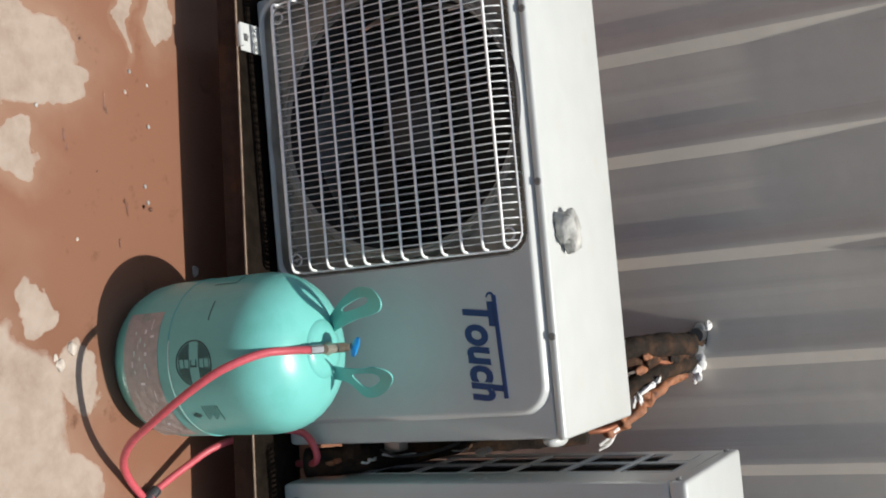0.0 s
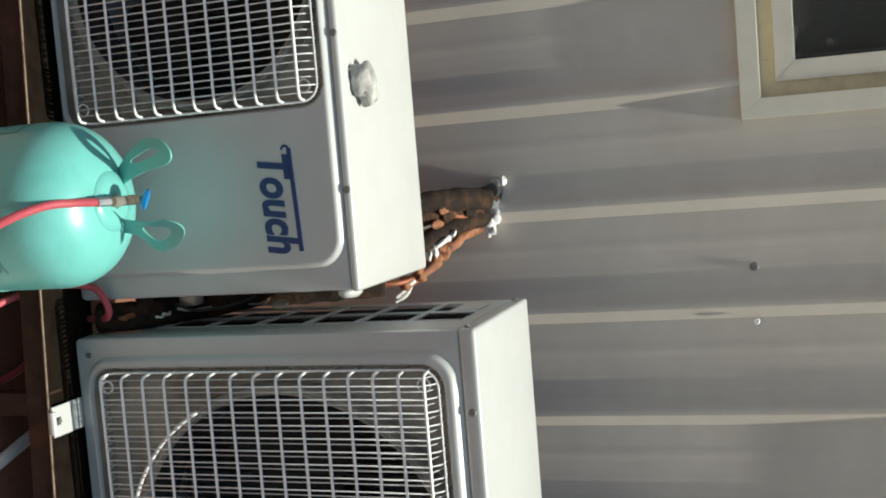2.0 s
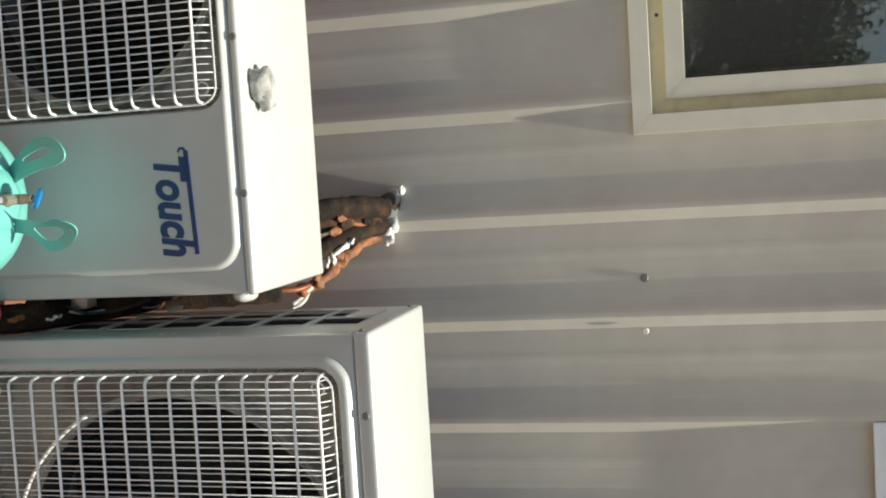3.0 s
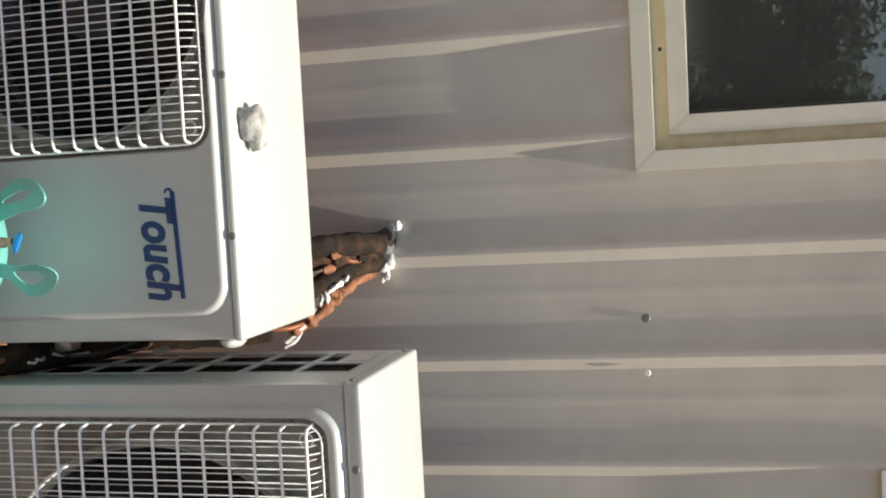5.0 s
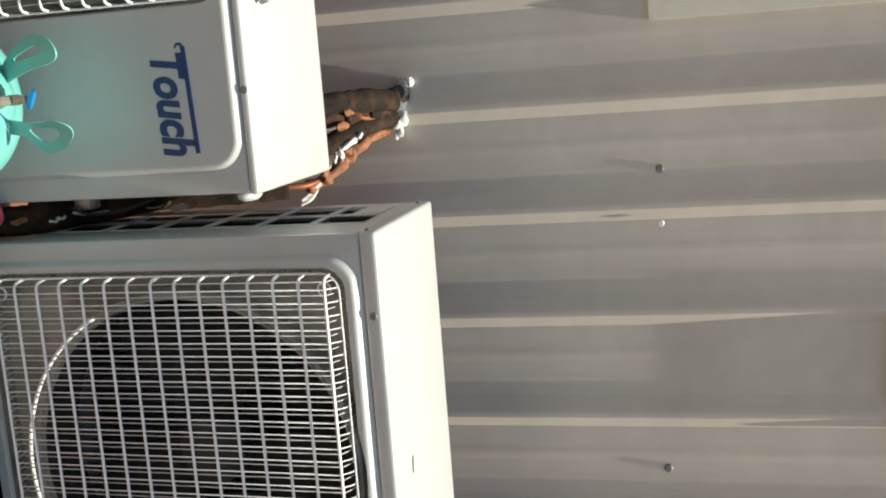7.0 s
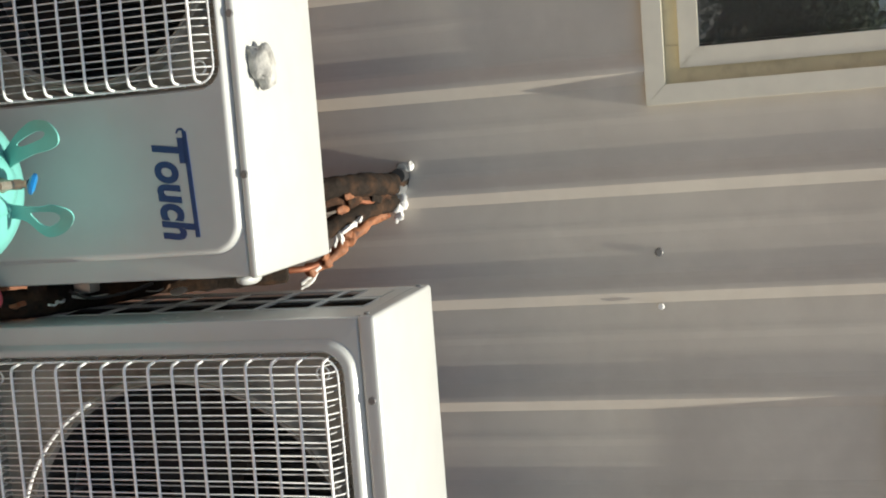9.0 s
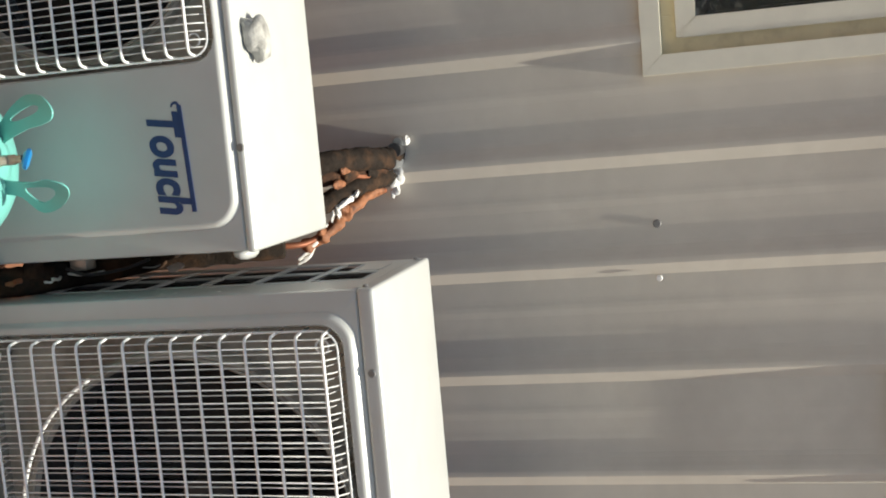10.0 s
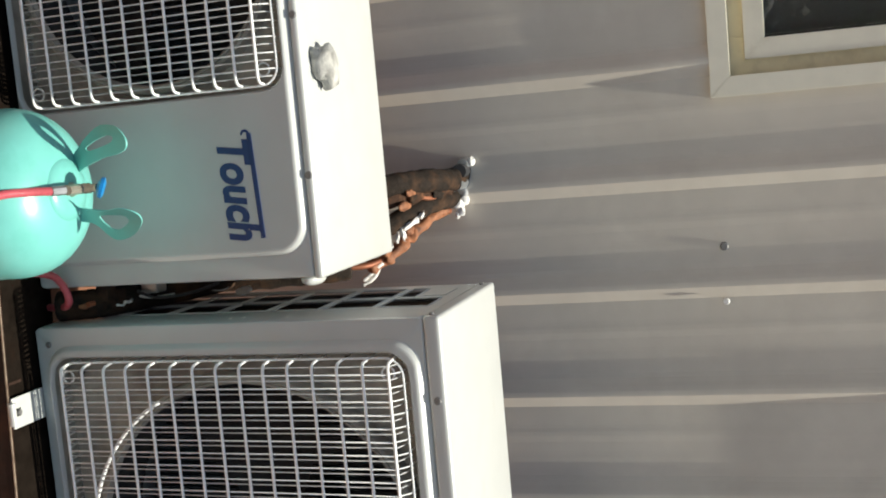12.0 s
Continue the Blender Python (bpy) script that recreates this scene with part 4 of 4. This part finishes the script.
# ---------------------------------------------------------------- hose
hose = thing("charging_hose", "red rubber charging hose looped from the cylinder valve to the ground", "hose")
RUN = [(-0.183, -1.043, 0.248), (-0.185, -1.068, 0.222), (-0.184, -1.105, 0.192), (-0.165, -1.146, 0.146), (-0.130, -1.160, 0.082), (-0.088, -1.152, 0.004), (-0.058, -1.136, -0.055), (-0.026, -1.108, -0.101),
       (0.004, -1.075, -0.127), (0.034, -1.045, -0.135), (0.070, -1.005, -0.139), (0.103, -0.956, -0.141), (0.124, -0.893, -0.141), (0.13, -0.84, -0.141), (0.11, -0.76, -0.141), (0.05, -0.70, -0.13)]
part("hose_run", tube(smooth_path(RUN, 8), 0.0068, 10), M_HOSE, hose, smooth="all")
part("hose_nut", tube([(CX, CY - 0.052, 0.260), (CX - 0.001, CY - 0.072, 0.254)], 0.0082, 6), M_BRASS, hose, "brass hose nut")
part("hose_crimp", tube([(CX - 0.001, CY - 0.071, 0.255), (CX - 0.001, CY - 0.090, 0.245)], 0.0076, 10), M_GALV, hose, "steel crimp")
hose2 = thing("charging_hose", "red rubber hose end taped in black beside the cylinder", "hose")
RUN2 = [(0.110, -1.078, -0.138), (0.080, -1.060, -0.136), (0.055, -1.025, -0.130), (0.037, -0.998, -0.126), (0.010, -0.945, -0.110), (-0.018, -0.885, -0.085), (-0.036, -0.825, -0.020), (-0.030, -0.800, 0.035),
        (-0.016, -0.798, 0.058), (0.010, -0.796, 0.070), (0.027, -0.788, 0.062), (0.035, -0.765, 0.030), (0.036, -0.74, -0.03), (0.036, -0.72, -0.10)]
part("hose_run", tube(smooth_path(RUN2, 8), 0.0066, 10), M_HOSE, hose2, smooth="all")
tp = smooth_path([(0.104, -1.075, -0.137), (0.085, -1.066, -0.137), (0.060, -1.032, -0.134), (0.040, -1.002, -0.130)], 7)
part("tape_wrap", tube(tp, [0.0105 + 0.0025 * noise.noise((k * 0.9, 0, 0)) for k in range(len(tp))], 9), M_DARK, hose2, "glossy black tape", smooth="all")

# ---------------------------------------------------------------- lump on the shorter unit's lid
tagged(obj("mortar_lump", lump(0.025, (-0.344, -0.745, 0.582), (1.4, 1.05, 0.75), 3, 0.55), M_STONE, smooth="all"), "grey white lump of mortar on the white lid", "debris")

# ---------------------------------------------------------------- drain hose
drain = thing("drain_hose", "white plastic drain hose curling out from under the unit", "hose")
part("hose_run", tube(smooth_path([(0.36, -1.10, -0.138), (0.325, -1.03, -0.138), (0.296, -0.972, -0.136), (0.271, -0.872, -0.134), (0.250, -0.80, -0.132), (0.232, -0.74, -0.12), (0.22, -0.68, -0.06), (0.22, -0.66, 0.0)], 8), 0.0115, 12), M_PIPEW, drain, smooth="all")

# ---------------------------------------------------------------- pipe bundle through the wall
bundle = thing("pipe_bundle", "torn insulated copper pipes and tape leaving the wall", "pipes")
foam = smooth_path([(-0.110, 0.01, 0.578), (-0.110, -0.05, 0.572), (-0.114, -0.12, 0.560), (-0.117, -0.20, 0.535), (-0.118, -0.27, 0.490), (-0.116, -0.31, 0.42), (-0.11, -0.33, 0.30), (-0.08, -0.33, 0.15)], 7)
part("foam_sleeve", crumple(tube(foam, [0.025 + 0.004 * noise.noise((k * 0.35, 1, 0)) for k in range(len(foam))], 16, wobble=0.04), 0.005, 30, 3), M_FOAM, bundle, "black foam pipe sleeve", smooth="all")
f2 = smooth_path([(-0.068, 0.01, 0.566), (-0.066, -0.06, 0.553), (-0.060, -0.13, 0.530), (-0.045, -0.19, 0.500), (-0.02, -0.24, 0.455), (0.0, -0.28, 0.38), (0.01, -0.30, 0.25)], 7)
part("foam_sleeve", tube(f2, [0.021 + 0.004 * noise.noise((k * 0.5, 4, 0)) for k in range(len(f2))], 12, wobble=0.15, seed=2), M_FOAM, bundle, smooth="all")
f3 = smooth_path([(-0.090, -0.05, 0.556), (-0.092, -0.12, 0.545), (-0.092, -0.20, 0.520), (-0.086, -0.26, 0.480), (-0.078, -0.29, 0.42), (-0.06, -0.30, 0.30)], 7)
part("foam_sleeve", crumple(tube(f3, [0.019 + 0.006 * noise.noise((k * 0.4, 9, 0)) for k in range(len(f3))], 14, wobble=0.1, seed=5), 0.007, 40, 2), M_WRAP, bundle, "torn brown pipe sleeve", smooth="all")
cp = smooth_path([(-0.036, 0.01, 0.545), (-0.036, -0.05, 0.534), (-0.026, -0.10, 0.514), (0.000, -0.15, 0.492), (0.026, -0.19, 0.466), (0.048, -0.215, 0.436), (0.052, -0.25, 0.40), (0.04, -0.30, 0.30)], 7)
part("copper_line", tube(cp, 0.007, 10), M_COPPER, bundle, "copper pipe", smooth="all")
rag = smooth_path([(-0.040, -0.045, 0.545), (-0.030, -0.095, 0.526), (-0.010, -0.135, 0.510), (0.008, -0.165, 0.492), (0.030, -0.19, 0.470), (0.050, -0.203, 0.446), (0.060, -0.222, 0.418)], 8)
part("tape_strip", crumple(tube(rag, [0.0125 + 0.007 * noise.noise((k * 0.23, 7, 0)) for k in range(len(rag))], 14, wobble=0.08, seed=4), 0.0075, 42, 1), M_RAG, bundle, "torn brown wrapping tape", smooth="all")
part("tape_strip", tube(smooth_path([(-0.10, -0.215, 0.522), (-0.085, -0.18, 0.535), (-0.078, -0.14, 0.548), (-0.082, -0.10, 0.556)], 5), 0.006, 6, wobble=0.5, seed=8), M_COPPER, bundle, smooth=True)
part("tape_strip", lump(0.013, (-0.038, -0.055, 0.538), (1.0, 0.9, 1.2), 9, 0.4), M_RAG, bundle, smooth=True)
part("conduit_stub", tube([(-0.142, 0.01, 0.590), (-0.142, -0.012, 0.591), (-0.142, -0.026, 0.592)], [0.015, 0.015, 0.011], 16), M_GALV, bundle, "grey metal conduit end", smooth=True)
part("conduit_band", tube([(-0.127, -0.004, 0.588), (-0.127, -0.052, 0.590)], 0.0165, 16), M_DARK, bundle, smooth=True)
part("duct_tape", tube([(-0.101, -0.012, 0.584), (-0.101, -0.062, 0.580)], [0.0165, 0.0175], 14), M_GALV, bundle, "grey tape band", smooth=True)
for k, (x, y, z, r) in enumerate(((-0.090, -0.010, 0.590, 0.012), (-0.076, -0.014, 0.592, 0.010), (-0.060, -0.012, 0.586, 0.011), (-0.050, -0.022, 0.576, 0.012), (-0.036, -0.026, 0.580, 0.010), (-0.028, -0.030, 0.572, 0.007), (-0.146, -0.012, 0.610, 0.009))):
    part("sealant_blob", lump(r, (x, y, z), (1.2, 0.9, 0.9), 20 + k, 0.5, 2), M_TAPE, bundle, "white foam sealant", smooth=True)
for k, pts in enumerate((
                         [(0.05, -0.205, 0.445), (0.068, -0.215, 0.425), (0.085, -0.215, 0.402)], [(0.058, -0.20, 0.436), (0.082, -0.205, 0.424), (0.097, -0.21, 0.398)])):
    part("cable_tie", tube(smooth_path(pts, 5), 0.0062 - 0.0012 * k, 6, wobble=0.4, seed=k), M_TAPE, bundle, "white plastic strap", smooth="all")

for k, (x, y, z, r, mt) in enumerate(((-0.088, -0.20, 0.530, 0.017, M_FOAM), (-0.085, -0.11, 0.556, 0.018, M_FOAM),
                                     (-0.070, -0.235, 0.518, 0.014, M_RAG), (-0.098, -0.225, 0.532, 0.012, M_RAG), (-0.012, -0.17, 0.504, 0.012, M_RAG), (0.030, -0.205, 0.462, 0.013, M_RAG))):
    part("torn_wrap", lump(r, (x, y, z), (0.8, 2.2, 0.55), 60 + k, 0.35), mt, bundle, "torn brown wrapping", smooth="all")

for k, (x, y, z, r) in enumerate(((-0.044, -0.165, 0.532, 0.014), (-0.034, -0.185, 0.524, 0.011), (-0.026, -0.205, 0.514, 0.015), (-0.012, -0.215, 0.502, 0.012), (-0.002, -0.218, 0.490, 0.010), (0.018, -0.222, 0.474, 0.007))):
    part("tape_flake", turned(lump(r, (0, 0, 0), (0.62, 1.25, 0.34), 80 + k, 0.7), Matrix.Translation((x, y, z)) @ Euler((0.5 * (k % 3) - 0.2, 0.4 - 0.3 * (k % 2), 0.5 * k)).to_matrix().to_4x4()), M_TAPE, bundle, "torn white tape", smooth="all")
# ---------------------------------------------------------------- service lines in the gap between the units
svc = thing("service_lines", "wires and added dark pipe sleeves between the two units", "pipes")
# sleeves added to block the sun and keep the gap dark
part("foam_sleeve", tube(smooth_path([(0.012, -0.62, 0.10), (0.026, -0.60, 0.16), (0.030, -0.52, 0.22), (0.020, -0.40, 0.26), (0.0, -0.32, 0.25)], 6), 0.013, 10, wobble=0.1), M_FOAM, svc, smooth="all")
part("foam_sleeve", tube(smooth_path([(0.012, -0.66, 0.06), (0.030, -0.64, 0.10), (0.036, -0.55, 0.14), (0.020, -0.42, 0.15), (0.0, -0.33, 0.14)], 6), 0.015, 10, wobble=0.1), M_FOAM, svc, smooth="all")
part("foam_sleeve", tube(smooth_path([(0.034, -0.755, 0.020), (0.035, -0.735, 0.075), (0.034, -0.69, 0.115), (0.033, -0.58, 0.17), (0.033, -0.47, 0.20), (0.03, -0.40, 0.20)], 6), 0.027, 12, wobble=0.1), M_FOAM, svc, smooth="all")
part("foam_sleeve", tube(smooth_path([(0.034, -0.36, 0.43), (0.034, -0.40, 0.36), (0.034, -0.43, 0.24), (0.034, -0.44, 0.10)], 6), 0.031, 12, wobble=0.15, seed=3), M_FOAM, svc, smooth="all")
# valve in black: the gap's shade is put into its colour
part("valve_body", box(0.001, 0.030, -0.75, -0.72, 0.095, 0.120, bevel=0.005), M_FOAM, svc, "service valve blackened for the shade in the gap", smooth=True)
part("valve_body", box(0.001, 0.028, -0.69, -0.655, 0.150, 0.185, bevel=0.005), M_GALV, svc, "dull service valve", smooth=True)
part("flare_nut", tube([(0.030, -0.765, 0.100), (0.030, -0.778, 0.096)], 0.005, 6), M_COPPER, svc, "copper flare nut")
part("wire_lead", tube(smooth_path([(0.02, -0.70, 0.15), (0.034, -0.70, 0.19), (0.03, -0.68, 0.25), (0.016, -0.67, 0.30)], 6), 0.003, 6), M_DARK, svc, smooth="all")
part("wire_lead", tube(smooth_path([(0.03, -0.69, 0.14), (0.036, -0.68, 0.17), (0.034, -0.665, 0.205)], 6), 0.0026, 6), M_TAPE, svc, "white wire", smooth="all")
part("tag", turned(lump(0.020, (0, 0, 0), (0.08, 0.62, 1.25), 35, 0.4, 2), Matrix.Translation((0.036, -0.648, 0.338)) @ Matrix.Rotation(radians(28), 4, "X") @ Matrix.Rotation(radians(35), 4, "Z")), M_TAPE, svc, "crumpled white paper tag", smooth=True)
# pale scraps added in place of the small glints seen in the gap
for k, (y0, z0, y1, z1, r, mt) in enumerate(((-0.770, 0.150, -0.742, 0.148, 0.0022, M_TAPE), (-0.735, 0.142, -0.700, 0.136, 0.0030, M_TAPE), (-0.700, 0.136, -0.640, 0.143, 0.0020, M_GALV), (-0.645, 0.150, -0.626, 0.172, 0.0040, M_GALV), (-0.640, 0.268, -0.600, 0.282, 0.0016, M_GALV))):
    part("wire_end", tube(smooth_path([(0.034, y0, z0), (0.037, (y0 + y1) / 2, (z0 + z1) / 2 + 0.004), (0.035, y1, z1)], 5), r, 6, wobble=0.4, seed=k), mt, svc, "pale scrap standing in for a glint", smooth="all")
part("foil_scrap", lump(0.011, (0.034, -0.770, 0.082), (0.4, 1.1, 0.9), 31, 0.5, 2), M_RAG, svc, "orange scrap", smooth=True)
part("foil_scrap", lump(0.007, (0.034, -0.726, 0.092), (0.4, 0.8, 1.2), 33, 0.5, 2), M_BRASS, svc, "brass scrap", smooth=True)

# ---------------------------------------------------------------- pebbles and chips on the ground
for k, (x, y, r, mt) in enumerate(((-0.218, -1.160, 0.009, M_PEBBLE), (-0.192, -1.188, 0.008, M_PEBBLE), (-0.205, -1.196, 0.005, M_PEBBLE), (-0.612, -0.935, 0.0032, M_STONE), (-0.71, -0.975, 0.003, M_STONE), (-0.69, -0.93, 0.0025, M_PEBBLE),
                                   (-0.67, -0.99, 0.003, M_PEBBLE), (-0.40, -1.13, 0.0028, M_PEBBLE), (-0.50, -0.955, 0.003, M_STONE), (-0.47, -0.95, 0.003, M_STONE), (0.02, -1.28, 0.004, M_STONE), (-0.62, -1.20, 0.003, M_STONE),
                                   (0.155, -0.99, 0.004, M_STONE), (0.16, -1.09, 0.004, M_PEBBLE), (-0.345, -0.835, 0.008, M_PEBBLE))):
    tagged(obj("pebble", lump(r, (x, y, GROUND + r * 0.35), (1.3, 1.0, 0.7), 40 + k, 0.4, 2), mt, smooth=True), "small loose pebble lying on the concrete", "pebble", "loose pebbles")
rnd = random.Random(5)
for k in range(14):                                    # beads of water on the wet concrete
    cx, cy = rnd.choice(((-0.50, -0.96), (-0.52, -1.06), (-0.62, -1.02), (0.19, -1.0), (0.2, -0.93), (-0.74, -1.08), (-0.7, -0.9)))
    x, y, r = cx + rnd.gauss(0, 0.022), cy + rnd.gauss(0, 0.03), rnd.uniform(0.001, 0.0022)
    tagged(obj("water_bead", lump(r, (x, y, GROUND + 0.002), (1.2, 1.0, 0.7), k, 0.2, 1), M_WATER, smooth="all"), "clear bead of water on wet concrete", "water drop", "water beads")

for k, (x, y, lx, ly) in enumerate(((-0.645, -1.045, 0.016, 0.003), (-0.630, -1.040, 0.007, 0.004), (-0.575, -1.145, 0.012, 0.003), (-0.555, -1.14, 0.006, 0.003), (-0.455, -1.005, 0.012, 0.003), (-0.470, -1.01, 0.005, 0.004),
                                     (-0.458, -0.945, 0.004, 0.009), (-0.462, -0.962, 0.004, 0.005), (-0.395, -1.03, 0.008, 0.003), (0.185, -0.985, 0.010, 0.003), (0.20, -0.965, 0.006, 0.003), (0.178, -1.015, 0.005, 0.004))):
    tagged(obj("water_bead", lump(1.0, (x, y, GROUND + 0.0022), (lx, ly * 0.6, 0.0014), 90 + k, 0.15, 2), M_WATER, smooth="all"), "clear trickle of water on wet concrete", "water drop", "water beads")

# ---------------------------------------------------------------- trees across the yard
def tree(x, y, h, spread, seed):
    rnd = random.Random(seed)
    t = thing("tree", "broad dark green leafy tree across the yard", "tree", "yard trees")
    pts = [(x, y, GROUND - 0.1), (x + 0.05, y, GROUND + h * 0.2), (x - 0.05, y + 0.05, GROUND + h * 0.45), (x + 0.02, y, GROUND + h * 0.8)]
    sp = smooth_path(pts, 5)
    part("trunk", tube(sp, [0.16 * (1 - 0.8 * i / (len(sp) - 1)) for i in range(len(sp))], 10, wobble=0.15), M_BARK, t, smooth="all")
    tips = []
    for k in range(9):
        a = k * 2.4 + rnd.random()
        z0 = GROUND + h * (0.25 + 0.05 * k)
        tip = Vector((x + spread * rnd.uniform(0.4, 0.85) * math.cos(a), y + spread * rnd.uniform(0.4, 0.85) * math.sin(a), z0 + h * rnd.uniform(0.12, 0.3)))
        mid = (Vector((x, y, z0)) + tip) / 2 + Vector((0, 0, 0.12))
        lp = smooth_path([(x, y, z0), mid, tip], 5)
        part("limb", tube(lp, [0.06 * (1 - 0.75 * i / (len(lp) - 1)) for i in range(len(lp))], 7), M_BARK, t, smooth="all")
        tips += [tip, mid]
    verts, faces = [], []
    for k in range(15000):
        c = rnd.choice(tips)
        d = Vector((rnd.gauss(0, 1), rnd.gauss(0, 1), rnd.gauss(0, 0.8)))
        c = c + d.normalized() * (spread * 0.36 * rnd.random() ** 0.45)
        c.z = min(c.z, GROUND + h * (0.97 + 0.03 * noise.noise((c.x * 1.5, c.y, 0))))
        if c.z < GROUND + 0.25:
            continue
        e = Euler((rnd.uniform(-1, 1), rnd.uniform(-1, 1), rnd.uniform(0, 6.28)))
        q = rnd.uniform(0.04, 0.075)
        i = len(verts)
        for px, py, pz in ((-q, 0, 0), (0, -q * 0.45, 0.012), (q, 0, -0.01), (0, q * 0.45, 0.012)):
            v = Vector((px, py, pz))
            v.rotate(e)
            verts.append(c + v)
        faces.append((i, i + 1, i + 2, i + 3))
    me = bpy.data.meshes.new("crown")
    me.from_pydata(verts, [], faces)
    me.materials.append(M_LEAF)
    cr = new("crown", me)
    cr.parent = t
    tagged(cr, kind="stuff")


tree(-3.4, -12.6, 3.8, 2.0, 1)
tree(-1.0, -12.0, 3.75, 1.9, 2)
tree(1.9, -12.8, 4.4, 2.2, 3)
